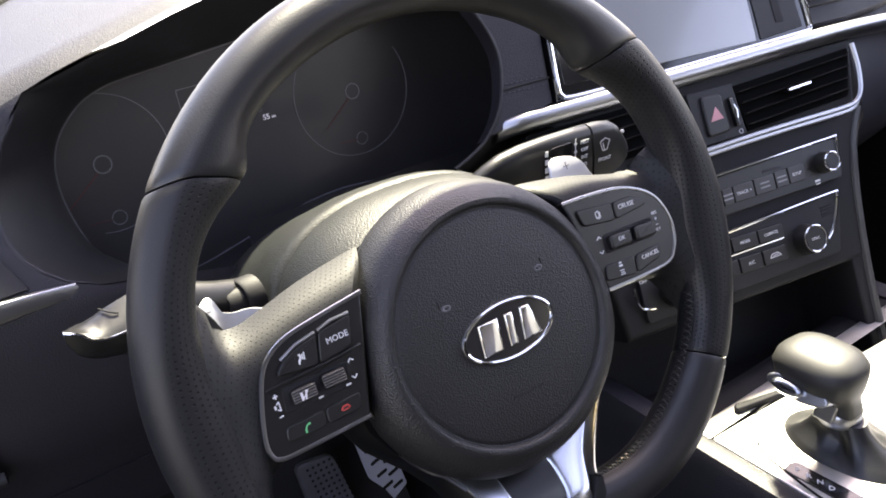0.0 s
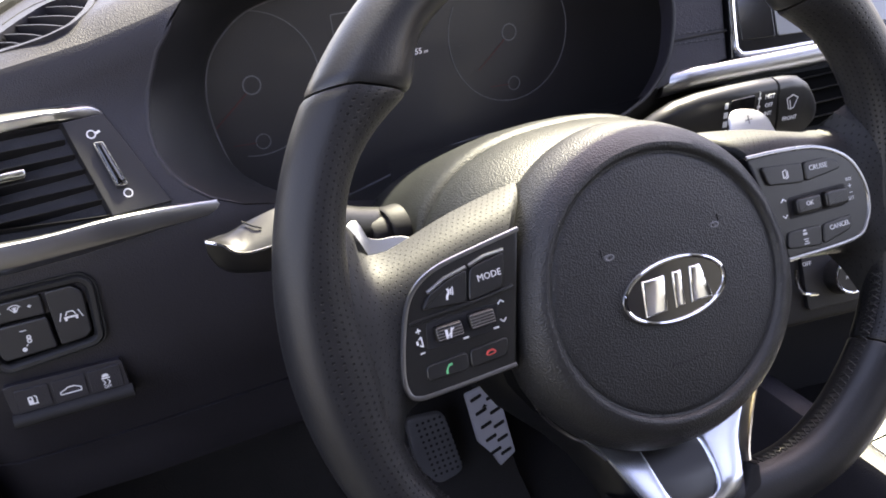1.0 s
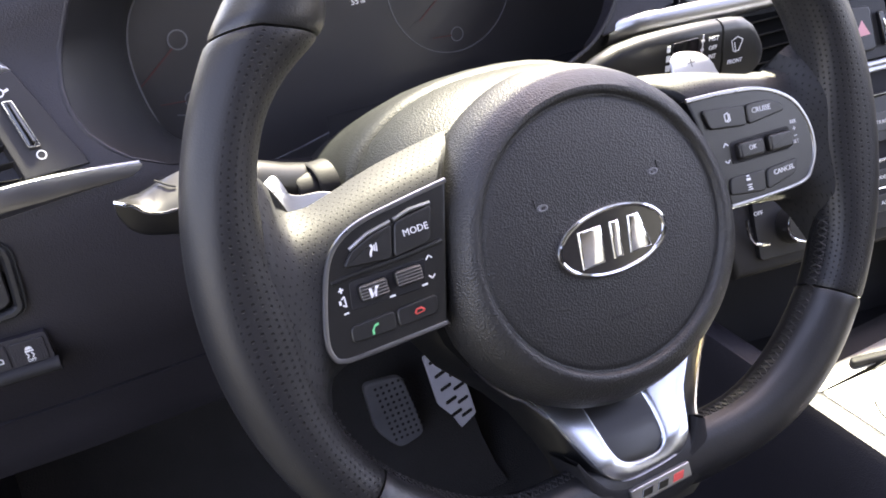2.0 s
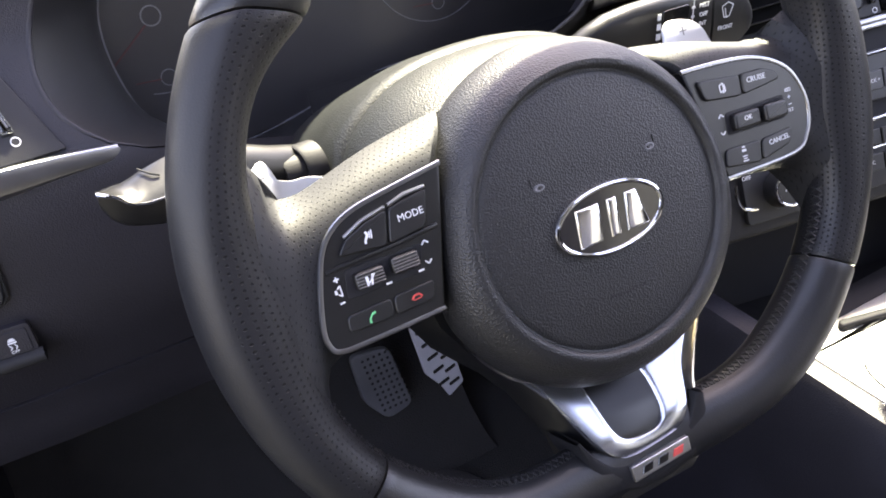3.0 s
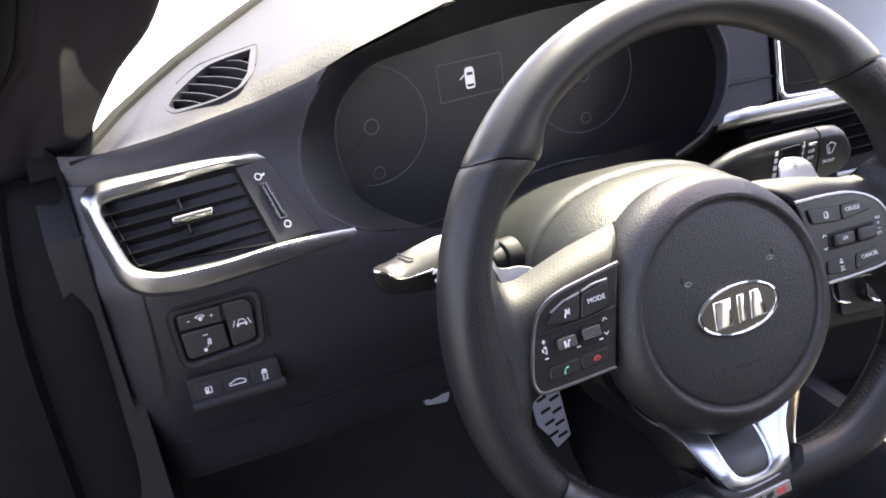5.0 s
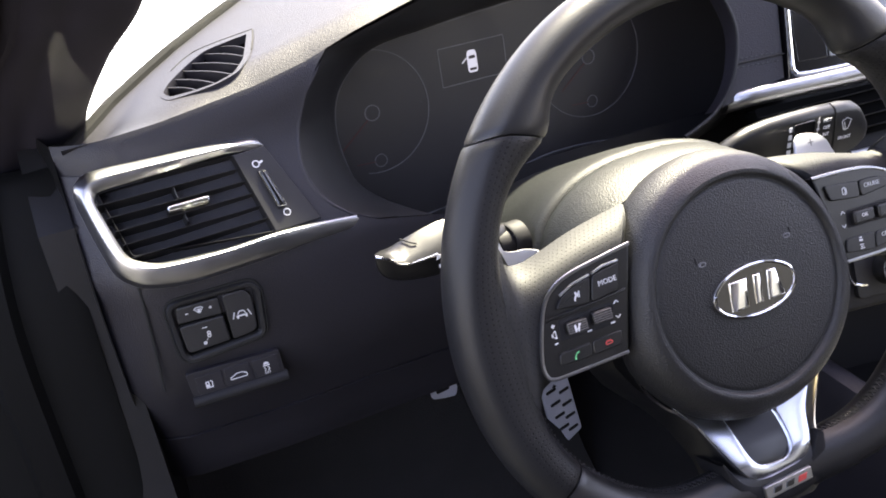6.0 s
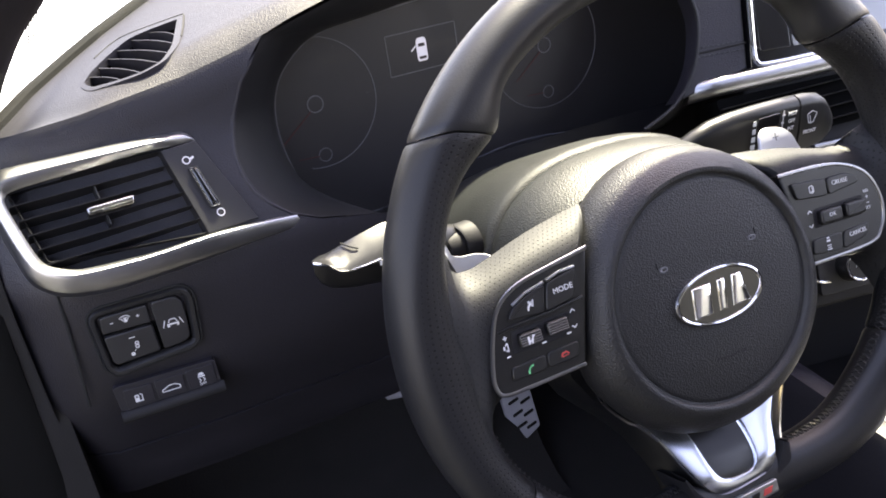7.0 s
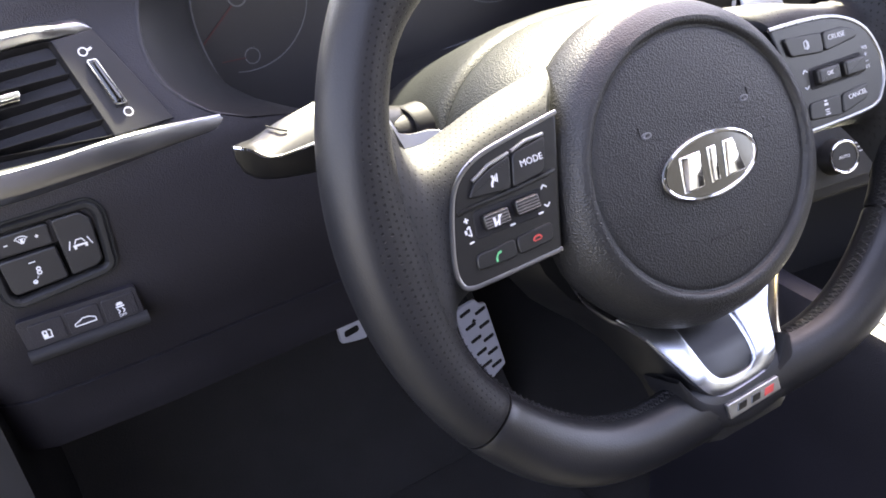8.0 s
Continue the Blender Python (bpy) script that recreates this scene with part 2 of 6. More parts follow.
def slab(outline, d0, d1, edge=0.001, steps=3, lift=None, back=True, flat=True):
    """A plate with the given outline from depth d0 to d1, its front edge rounded. lift(x, y): extra depth."""
    pts = [Vector(p) for p in outline]
    if area2(pts) < 0:
        pts.reverse()
    lift = lift or (lambda x, y: 0.0)
    rings = [[Vector((p.x, p.y, d0)) for p in pts]]
    for k in range(steps + 1):
        w = math.pi / 2 * k / steps
        ins = inset(pts, edge * (1 - math.cos(w)))
        rings.append([Vector((p[0], p[1], d1 - edge + edge * math.sin(w) + lift(p[0], p[1]))) for p in ins])
    ins = inset(pts, edge * 1.35)
    if flat:
        rings.append([Vector((p[0], p[1], d1 + lift(p[0], p[1]))) for p in ins])
    return loft(rings, caps=(back, True))


def ring_slab(outer, inner, d0, d1):
    """A flat frame between two outlines of equal length."""
    a = [[Vector((p[0], p[1], d)) for p in o] for o, d in ((outer, d0), (outer, d1), (inner, d1), (inner, d0))]
    return loft(a, wrap=True)


def ellipse(cx, cy, rx, ry, n=40, turn=0.0):
    c, s = math.cos(turn), math.sin(turn)
    return [Vector((cx + rx * math.cos(w) * c - ry * math.sin(w) * s, cy + rx * math.cos(w) * s + ry * math.sin(w) * c)) for w in (2 * math.pi * i / n for i in range(n))]


def lathe(profile, n=40):
    """Turned about the local n axis: profile of (radius, height)."""
    return loft([[Vector((r * math.cos(w), r * math.sin(w), h)) for w in (2 * math.pi * i / n for i in range(n))] for r, h in profile], caps=(False, True))


def at(bm, m):
    bmesh.ops.transform(bm, matrix=m, verts=bm.verts[:])
    return bm


def joined(*bms):
    out = bmesh.new()
    for b in bms:
        me = bpy.data.meshes.new("tmp")
        b.to_mesh(me)
        b.free()
        out.from_mesh(me)
        bpy.data.meshes.remove(me)
    return out


def lettering(name, body, x, y, n, size, mat, parent, turn=0.0, wide=1.0, depth=0.00015):
    """Raised print with the built-in font, centred at (x, y) on the parent's face."""
    cu = bpy.data.curves.new(name, "FONT")
    cu.body, cu.size, cu.align_x, cu.align_y, cu.extrude, cu.resolution_u = body, size, "CENTER", "CENTER", depth, 2
    tmp = new(name + "_src", cu)
    bpy.context.view_layer.update()
    me = bpy.data.meshes.new_from_object(tmp.evaluated_get(bpy.context.evaluated_depsgraph_get()))
    bpy.data.objects.remove(tmp)
    bpy.data.curves.remove(cu)
    me.transform(Matrix.Translation((x, y, n)) @ Matrix.Rotation(turn, 4, "Z") @ Matrix.Diagonal((wide, 1, 1, 1)))
    me.materials.clear()
    me.materials.append(mat)
    ob = new(name, me)
    ob.parent = parent
    return ob


def bars(name, items, n, mat, parent, depth=0.00025):
    """A printed symbol made of small rods (x0, y0, x1, y1, width) and rings (cx, cy, r, width)."""
    bms = []
    for it in items:
        if len(it) == 5:
            a, b = Vector(it[:2]), Vector(it[2:4])
            d = (b - a).normalized() * 1.0
            s = Vector((-d.y, d.x)) * it[4] / 2
            bms.append(slab([a - s, b - s, b + s, a + s], n, n + depth, 0.00005, 1))
        else:
            cx, cy, r, w = it
            bms.append(ring_slab(ellipse(cx, cy, r, r, 24), ellipse(cx, cy, r - w, r - w, 24), n, n + depth))
    return part(name, joined(*bms), mat, parent)

# ---- steering wheel ----
WHEEL = axes((0, 0, 0.62), (0.99956, -0.0271, 0.01207), (0, 0.40674, 0.91355), (-0.02967, -0.91314, 0.40656))
wheel = thing("steering_wheel", WHEEL, "black leather flat-bottomed steering wheel with perforated grips and silver lower spoke", "steering wheel")


RIM_C, RIM_R = (-0.0007, 0.0089), 0.1660


def rim_ring(w, sides=28):
    """One cross-section of the rim at the angle w; the rim leans back a little towards its foot."""
    deg = math.degrees(w) % 360
    side = min(deg, 180 - deg) if deg <= 180 else -min(deg - 180, 360 - deg)
    low, k = -0.1385, 0.012
    thumb = math.exp(-((side - 40.5) / 8.0) ** 2)
    join = math.exp(-((side + 4) / 16.0) ** 2)
    hip = math.exp(-((side + 48) / 20.0) ** 2)
    base = math.exp(-((side + 90) / 22.0) ** 2)
    out_w = 0.0155
    in_w = 0.0125 + 0.0100 * thumb + 0.0110 * join + 0.0060 * hip + 0.0085 * base
    deep = 0.0168 + 0.001 * thumb - 0.001 * join - 0.002 * base
    # the upper seams run level rather than towards the centre
    slant = radians(3.9) * math.exp(-((side - 39) / 9.0) ** 2) * (1 if 90 < deg < 270 else -1)
    ring = []
    for j in range(sides):
        a = 2 * math.pi * j / sides
        r = math.cos(a)
        h = math.sin(a)
        ww = w + slant * r
        x, u = RIM_C[0] + RIM_R * math.cos(ww), RIM_C[1] + RIM_R * math.sin(ww)
        u = low + k * math.log1p(math.exp(min((u - low) / k, 60)))
        d = Vector((x - RIM_C[0], u - RIM_C[1], 0)).normalized()
        rr = (out_w if r > 0 else in_w) * math.copysign(abs(r) ** 0.92, r)
        n = 0.0066 + 0.083 * (u - RIM_C[1]) - 0.005 * base
        ring.append(Vector((x, u, 0)) + d * rr + Vector((0, 0, n + deep * math.copysign(abs(h) ** 0.95, h))))
    return ring


def rim_part(name, a0, a1, mat, label):
    steps = max(int((a1 - a0) / 2), 4)
    ws = [radians(a0 + (a1 - a0) * i / steps) for i in range(steps + 1)]
    rings = [rim_ring(w) for w in ws]
    # the ends tuck in slightly at the seams
    first, last = [sum(r, Vector()) / len(r) for r in (rings[0], rings[-1])]
    rings = [[first + (p - first) * 0.965 for p in rings[0]]] + rings + [[last + (p - last) * 0.965 for p in rings[-1]]]
    rings[1] = [rings[1][j].lerp(rings[2][j], 0.3) for j in range(28)]
    rings[-2] = [rings[-2][j].lerp(rings[-3][j], 0.3) for j in range(28)]
    step = 0.1718 * radians(a1 - a0) / steps
    return part(name, loft(rings, caps=(True, True), uv=lambda i, j: (i * step, j * 0.105 / 28)), mat, wheel, label)


rim_part("rim_top", 39.9, 140.1, LEATHER, "smooth black leather upper rim")
rim_part("rim_grip", 140.5, 213.2, GRIP, "perforated black leather grip")
rim_part("rim_grip", -33.2, 39.5, GRIP, "perforated black leather grip")
rim_part("rim_base", 213.6, 326.4, LEATHER, "smooth black leather flat lower rim")

# hub with the pad, its groove and rolled shoulder
HC = (0.0, -0.006)


def hub_ring(r, n, k):
    """k: 1 follows the outer shape, flattened beside the spokes; 0 a true circle."""
    out = []
    for i in range(96):
        w = 2 * math.pi * i / 96
        c, s = math.cos(w), math.sin(w)
        lean = math.degrees(math.asin(s))
        shape = 1.0 + k * float(np.interp(lean, [-90, -22, -10, 2, 14, 28, 38, 52, 90], [0.0, 0.0, -0.03, -0.075, -0.095, -0.075, -0.05, -0.03, -0.025]))
        out.append(Vector((HC[0] + r * shape * c, HC[1] + r * shape * s, n - k * 0.010 * max(0, s) ** 2)))
    return out


HUB = [(0.066, -0.045, 1), (0.0715, -0.030, 1), (0.0775, -0.018, 1), (0.0822, -0.009, 1), (0.0836, -0.002, 1), (0.0828, 0.004, 0.9), (0.0800, 0.0100, 0.7), (0.0762, 0.0155, 0.45), (0.0715, 0.0190, 0.2), (0.0675, 0.0207, 0),
       (0.0655, 0.0208, 0), (0.0644, 0.0200, 0), (0.0636, 0.0183, 0), (0.0624, 0.0180, 0), (0.0612, 0.0188, 0), (0.0592, 0.0190, 0), (0.052, 0.0200, 0), (0.036, 0.0212, 0), (0.016, 0.0214, 0)]
part("airbag_cover", loft([hub_ring(*h) for h in HUB], caps=(True, True)), GRAINED, wheel, "grained black vinyl horn pad")

# badge: oval black plate with a chrome ring and plain silver bars
EB = (0.0, -0.0085)
emblem = part("emblem", slab(ellipse(*EB, 0.0288, 0.0150), 0.020, 0.0228, 0.0006), GLOSS_BLACK, wheel, "glossy black oval emblem")
path = [Vector((p.x, p.y, 0.0226)) for p in ellipse(*EB, 0.0283, 0.0146, 56)]
part("emblem_ring", tube(path, 0.00115, 8, closed=True), CHROME, emblem, "chrome ring")
for pts in ([(-0.0190, -0.0085), (-0.0070, -0.0085), (-0.0050, 0.0085), (-0.0175, 0.0085)], [(-0.0020, -0.0085), (0.0030, -0.0085), (0.0045, 0.0085), (-0.0005, 0.0085)],
            [(0.0070, -0.0085), (0.0190, -0.0085), (0.0155, 0.0085), (0.0095, 0.0085)]):
    part("emblem_bar", slab([(EB[0] + x, EB[1] + y) for x, y in pts], 0.0226, 0.0240, 0.0011, 3, flat=False), CHROME, emblem)

# spokes
def spoke_end(v):
    """Where the spoke stops short of the hub, at the height v."""
    return float(np.interp(v, [-0.03, -0.0206, 0.039, 0.060], [0.0855, 0.0830, 0.0655, 0.0500]))


def spoke(name, sign):
    """Leather fairing between grip and hub: wide at the rim, its top edge rolling back, cut off along the hub."""
    run = [0, 0.06, 0.12, 0.18, 0.23, 0.28, 0.33, 0.38, 0.44, 0.52, 0.60, 0.68, 0.76, 0.84, 0.91, 0.96, 0.985, 1.0]
    rings = []
    for t in run:
        x0 = 0.167 + (0.060 - 0.167) * t
        hi = float(np.interp(x0, [0.050, 0.066, 0.082, 0.098, 0.114, 0.128, 0.1385, 0.1436, 0.148, 0.155, 0.172], [0.0595, 0.0580, 0.0553, 0.0520, 0.0468, 0.0432, 0.0442, 0.0490, 0.0570, 0.0640, 0.0640]))
        if sign > 0:
            hi -= float(np.interp(x0, [0.132, 0.1436, 0.155, 0.172], [0.0, 0.0040, 0.0120, 0.0080]))
        lo = float(np.interp(x0, [0.050, 0.086, 0.122, 0.134, 0.142, 0.150, 0.172], [-0.0220, -0.0225, -0.0260, -0.0310, -0.0430, -0.0600, -0.0650]))
        c, h = (hi + lo) / 2, (hi - lo) / 2
        near = min(1, max(0, (x0 - 0.133) / 0.026))
        near = near * near * (3 - 2 * near)
        nf = 0.0112 + 0.0095 * near - 0.004 * max(0, (t - 0.97) / 0.03)
        edge = -0.004 - 0.010 * max(0, (0.115 - x0) / 0.065)
        roll = -0.010 if x0 < 0.145 else edge
        ring = []
        for k in range(25):
            q = -1 + 2 * k / 24
            q = math.copysign(1 - (1 - abs(q)) ** 1.5, q)
            v = c + h * q
            far = min(0.167, math.sqrt(0.1635 ** 2 - (v - RIM_C[1]) ** 2))
            x = far + (spoke_end(v) + 0.0012 - far) * t
            n_here = nf - ((nf - edge) * abs(q) ** 5 if q < 0 else (nf - roll) * q ** 4)
            n_here += 0.083 * near * (v - 0.02) - 1.6 * max(0, math.hypot(x - RIM_C[0], v - RIM_C[1]) - 0.158)
            ring.append(Vector((sign * x, v, n_here)))
        back = -0.003 - 0.018 * min(1, t / 0.3)
        ring += [Vector((sign * (0.150 + (spoke_end(v) + 0.002 - 0.150) * t), v, n)) for v, n in ((c + h * 0.9, back + 0.003), (c, back), (c - h * 0.9, back + 0.003))]
        rings.append(ring)
    mid = rings[len(rings) // 2]
    girth = [0.0]
    for k in range(28):
        girth.append(girth[-1] + (mid[(k + 1) % 28] - mid[k]).length)
    return part(name, loft(rings, caps=(True, True), uv=lambda i, j: (rings[i][j % 28].x, girth[j])), PERFORATED, wheel, "perforated leather spoke")


spoke("spoke", -1)
spoke("spoke", 1)

# switch pods
POD_L = [(-0.0670, 0.0388), (-0.0920, 0.0354), (-0.1085, 0.0326), (-0.1190, 0.0281), (-0.1262, 0.0206), (-0.1318, 0.0065), (-0.1358, -0.0095), (-0.1352, -0.0170), (-0.1318, -0.0200), (-0.1220, -0.0207), (-0.0835, -0.0200)]
POD_R = [(0.0640, 0.0404), (0.0905, 0.0389), (0.1115, 0.0352), (0.1275, 0.0263), (0.1350, 0.0138), (0.1365, 0.0014), (0.1325, -0.0095), (0.1215, -0.0165), (0.0770, -0.0158)]


def pod(name, outline):
    fine = [p.to_2d() for p in spline([(*p, 0) for p in outline], 5)]
    body = part(name, slab(fine, -0.012, 0.0125, 0.0012), POD, wheel, "black plastic switch panel")
    rail = [Vector((p.x, p.y, 0.0122)) for p in fine]
    part("chrome_trim", tube(rail, 0.0012, 8, flat=0.8), SMOKED, body, "satin chrome edge trim")
    return body


pod_l, pod_r = pod("switch_pod", POD_L), pod("switch_pod", POD_R)


def button(name, pts, parent, d0=0.0118, d1=0.0142, r=0.0025, mat=None, lift=None, label=""):
    return part(name, slab(rounded(pts, r), d0, d1, 0.0007, 3, lift=lift), mat or BUTTON, parent, label)


button("voice_button", [(-0.1212, 0.0165), (-0.1165, 0.0222), (-0.1065, 0.0262), (-0.0962, 0.0283), (-0.1000, 0.0140)], pod_l)
button("mode_button", [(-0.0950, 0.0284), (-0.0768, 0.0310), (-0.0815, 0.0158), (-0.0990, 0.0140)], pod_l)
part("roller_well", slab(rounded([(-0.1205, 0.0108), (-0.0855, 0.0098), (-0.0890, -0.0022), (-0.1225, -0.0014)], 0.002), 0.0121, 0.0128, 0.0003), SOFT_BLACK, pod_l)


def roller(cx, cy, parent, w=0.0128, h=0.0072, turn=0.0, ribs=5):
    m = Matrix.Translation((cx, cy, 0)) @ Matrix.Rotation(turn, 4, "Z")
    body = part("roller_switch", at(slab(rect(-w / 2, -h / 2, w / 2, h / 2, 0.0020), 0.0125, 0.0165, 0.0013, 4), m), BUTTON, parent)
    for i in range(ribs):
        y = -h * 0.36 + h * 0.72 * i / max(ribs - 1, 1)
        part("rib", at(slab(rect(-w * 0.46, y - 0.00028, w * 0.46, y + 0.00028, 0.0002, 2), 0.0160, 0.01685, 0.0002, 1), m), DULL_RIB, body)
    return body


roller(-0.1117, 0.0046, pod_l, 0.0130, turn=0.0)
roller(-0.0955, 0.0054, pod_l, 0.0124)
button("call_button", [(-0.1253, -0.0075), (-0.1052, -0.0069), (-0.1060, -0.0150), (-0.1262, -0.0144)], pod_l, d1=0.0136)
button("hang_up_button", [(-0.1042, -0.0069), (-0.0848, -0.0063), (-0.0868, -0.0144), (-0.1050, -0.0148)], pod_l, d1=0.0136)
for a, b in (((-0.1165, 0.0232), (-0.0965, 0.0292)), ((-0.0948, 0.0294), (-0.0772, 0.0318))):
    mid = ((a[0] + b[0]) / 2 - 0.001, (a[1] + b[1]) / 2 + 0.001)
    part("bright_lip", tube([Vector((*a, 0.0134)), Vector((*mid, 0.0136)), Vector((*b, 0.0134))], 0.0009, 8), BRIGHT_LIP, pod_l)
part("pod_ridge", tube(spline([(-0.1275, 0.0118, 0.0126), (-0.1180, 0.0128, 0.0134), (-0.1000, 0.0132, 0.0136), (-0.0815, 0.0144, 0.0134), (-0.0765, 0.0150, 0.0126)], 4), 0.0010, 8, flat=0.8), POD, pod_l)
lettering("mode_text", "MODE", -0.0868, 0.0228, 0.0143, 0.0042, WHITE_INK, pod_l, 0.02)
button("menu_button", [(0.0705, 0.0342), (0.0962, 0.0308), (0.0955, 0.0205), (0.0728, 0.0240)], pod_r)
button("cruise_button", [(0.0972, 0.0307), (0.1115, 0.0300), (0.1195, 0.0262), (0.1205, 0.0222), (0.0966, 0.0206)], pod_r)
part("roller_well", slab(rounded([(0.0838, 0.0152), (0.1222, 0.0138), (0.1205, 0.0022), (0.0825, 0.0040)], 0.002), 0.0121, 0.0128, 0.0003), SOFT_BLACK, pod_r)
roller(0.0938, 0.0092, pod_r, 0.0160, 0.0082, -0.05, 0)
roller(0.1126, 0.0082, pod_r, 0.0150, 0.0085, -0.05, 0)
button("gap_button", [(0.0788, -0.0018), (0.1010, -0.0032), (0.0992, -0.0140), (0.0768, -0.0104)], pod_r, d1=0.0136)
button("cancel_button", [(0.1022, -0.0034), (0.1228, -0.0030), (0.1192, -0.0106), (0.1002, -0.0138)], pod_r, d1=0.0136)
lettering("cruise_text", "CRUISE", 0.1058, 0.0264, 0.0143, 0.0038, WHITE_INK, pod_r, -0.06)
lettering("ok_text", "OK", 0.0938, 0.0098, 0.0166, 0.0034, WHITE_INK, pod_r, -0.05)
lettering("cancel_text", "CANCEL", 0.1125, -0.0066, 0.0138, 0.0036, WHITE_INK, pod_r, 0.0)

# lower spoke: dark body, silver bracket that dives below the hub, badge
def dive(v):
    """Front of the lower spoke: it falls back towards the hub."""
    return 0.004 - 0.024 * min(1.3, max(0, (v + 0.118) / 0.04)) ** 1.1


def along(points, n):
    """n points evenly spaced along a smooth line."""
    fine = spline(points, 12)
    run = [0.0]
    for a, b in zip(fine, fine[1:]):
        run.append(run[-1] + (b - a).length)
    return [Vector([float(np.interp(run[-1] * i / (n - 1), run, [p[c] for p in fine])) for c in range(3)]) for i in range(n)]


body = []
for v, le, fl, fr, re in ((-0.022, -0.0795, -0.0770, 0.0770, 0.0800), (-0.040, -0.0760, -0.0735, 0.0735, 0.0790), (-0.057, -0.0672, -0.0640, 0.0660, 0.0780), (-0.068, -0.0575, -0.0540, 0.0600, 0.0770), (-0.0775, -0.0490, -0.0455, 0.0560, 0.0740),
                          (-0.090, -0.0410, -0.0378, 0.0480, 0.0635), (-0.104, -0.0362, -0.0330, 0.0358, 0.0505), (-0.1145, -0.0335, -0.0288, 0.0300, 0.0420), (-0.122, -0.0325, -0.0230, 0.0255, 0.0400), (-0.130, -0.0320, -0.0210, 0.0230, 0.0390), (-0.150, -0.0300, -0.0200, 0.0220, 0.0380)):
    n = dive(v) - 0.0016
    body.append([Vector(p) for p in ((le - 0.004, v, n - 0.030), (le, v, n - 0.0070), (fl, v, n), (fr, v, n), (re, v, n - 0.0095), (re + 0.002, v, n - 0.030))])
part("lower_spoke", loft(body, closed=False), POD, wheel, "dark plastic lower spoke body")
U_OUT = along([(x, v, 0) for x, v in ((-0.0460, -0.0755), (-0.0380, -0.0885), (-0.0330, -0.1025), (-0.0262, -0.1175), (-0.0190, -0.1258), (-0.0095, -0.1288), (0.0060, -0.1285), (0.0184, -0.1270), (0.0242, -0.1235), (0.0293, -0.1144), (0.0348, -0.1040), (0.0402, -0.0973), (0.0545, -0.0850), (0.0620, -0.0790))], 64)
U_IN = along([(x, v, 0) for x, v in ((-0.0185, -0.0755), (-0.0180, -0.0885), (-0.0168, -0.1000), (-0.0158, -0.1110), (-0.0130, -0.1172), (-0.0068, -0.1203), (0.0045, -0.1207), (0.0106, -0.1184), (0.0137, -0.1120), (0.0147, -0.1000), (0.0138, -0.0920), (0.0130, -0.0790))], 64)
rings = []
for a, b in zip(U_OUT, U_IN):
    ring = []
    for t, drop in ((0.0, 0.020), (0.0, 0.0014), (0.035, 0.0003), (0.09, 0.0), (0.5, -0.0004), (0.86, 0.0), (0.93, 0.0004), (0.985, 0.0016), (1.0, 0.0030), (1.02, 0.020)):
        p = a.lerp(b, t)
        ring.append(Vector((p.x, p.y, dive(p.y) - drop)))
    rings.append(ring)
part("silver_bracket", loft(rings, caps=(True, True)), BRUSHED, wheel, "brushed silver lower spoke bracket")
SEAT_TOP = along([(x, v, 0) for x, v in ((-0.0372, -0.1080), (-0.0285, -0.1225), (-0.0200, -0.1290), (-0.0085, -0.1312), (0.0065, -0.1308), (0.0200, -0.1294), (0.0262, -0.1252), (0.0335, -0.1130))], 40)
SEAT_LOW = along([(x, v, 0) for x, v in ((-0.0385, -0.1100), (-0.0310, -0.1335), (-0.0160, -0.1465), (-0.0011, -0.1500), (0.0157, -0.1490), (0.0310, -0.1450), (0.0375, -0.1350), (0.0390, -0.1160))], 40)
rings = []
for a, b in zip(SEAT_TOP, SEAT_LOW):
    rings.append([a.lerp(b, t) + Vector((0, 0, n)) for t, n in ((0.0, -0.010), (0.0, 0.0030), (0.05, 0.0045), (0.15, 0.0050), (0.60, 0.0050), (0.80, 0.0042), (0.93, 0.0015), (1.0, -0.0040), (1.02, -0.024))])
part("badge_seat", loft(rings, closed=False), SOFT_BLACK, wheel, "dark flat below the bracket")
badge = part("trim_badge", slab(rounded([(-0.0146, -0.1400), (0.0208, -0.1388), (0.0208, -0.1310), (-0.0150, -0.1318)], 0.0008), -0.002, 0.0072, 0.0006), SATIN, wheel, "small silver badge with dark and red bars")
for x0, mat_ in ((-0.0100, GLOSS_BLACK), (-0.0005, GLOSS_BLACK), (0.0090, RED_INK)):
    part("badge_bar", slab([(x0, -0.1374), (x0 + 0.0062, -0.1372), (x0 + 0.0078, -0.1335), (x0 + 0.0016, -0.1337)], 0.0070, 0.0077, 0.0002, 1), mat_, badge)

# thin bright beads beside the lower hub
part("hub_bead", tube(spline([(-0.0825, -0.0195, 0.008), (-0.0805, -0.0225, 0.004), (-0.0765, -0.0280, -0.002), (-0.0722, -0.0420, -0.0100), (-0.0640, -0.0585, -0.0150), (-0.0525, -0.0725, -0.0185), (-0.0455, -0.0785, -0.0180), (-0.0385, -0.0888, -0.0120)], 6), 0.0009, 6), SMOKED, wheel)
# the orange tint of this bead paints a sun reflection
part("side_bead", tube(spline([(0.0850, -0.0720, -0.0310), (0.0790, -0.0790, -0.0295), (0.0690, -0.0870, -0.0250), (0.0600, -0.0945, -0.0200), (0.0512, -0.1025, -0.0145), (0.0429, -0.1119, -0.0090), (0.0398, -0.1197, -0.0060)], 6), 0.0011, 6), SUN_GLOW_TRIM, wheel, "metallic edge line tinted for a warm sun reflection")

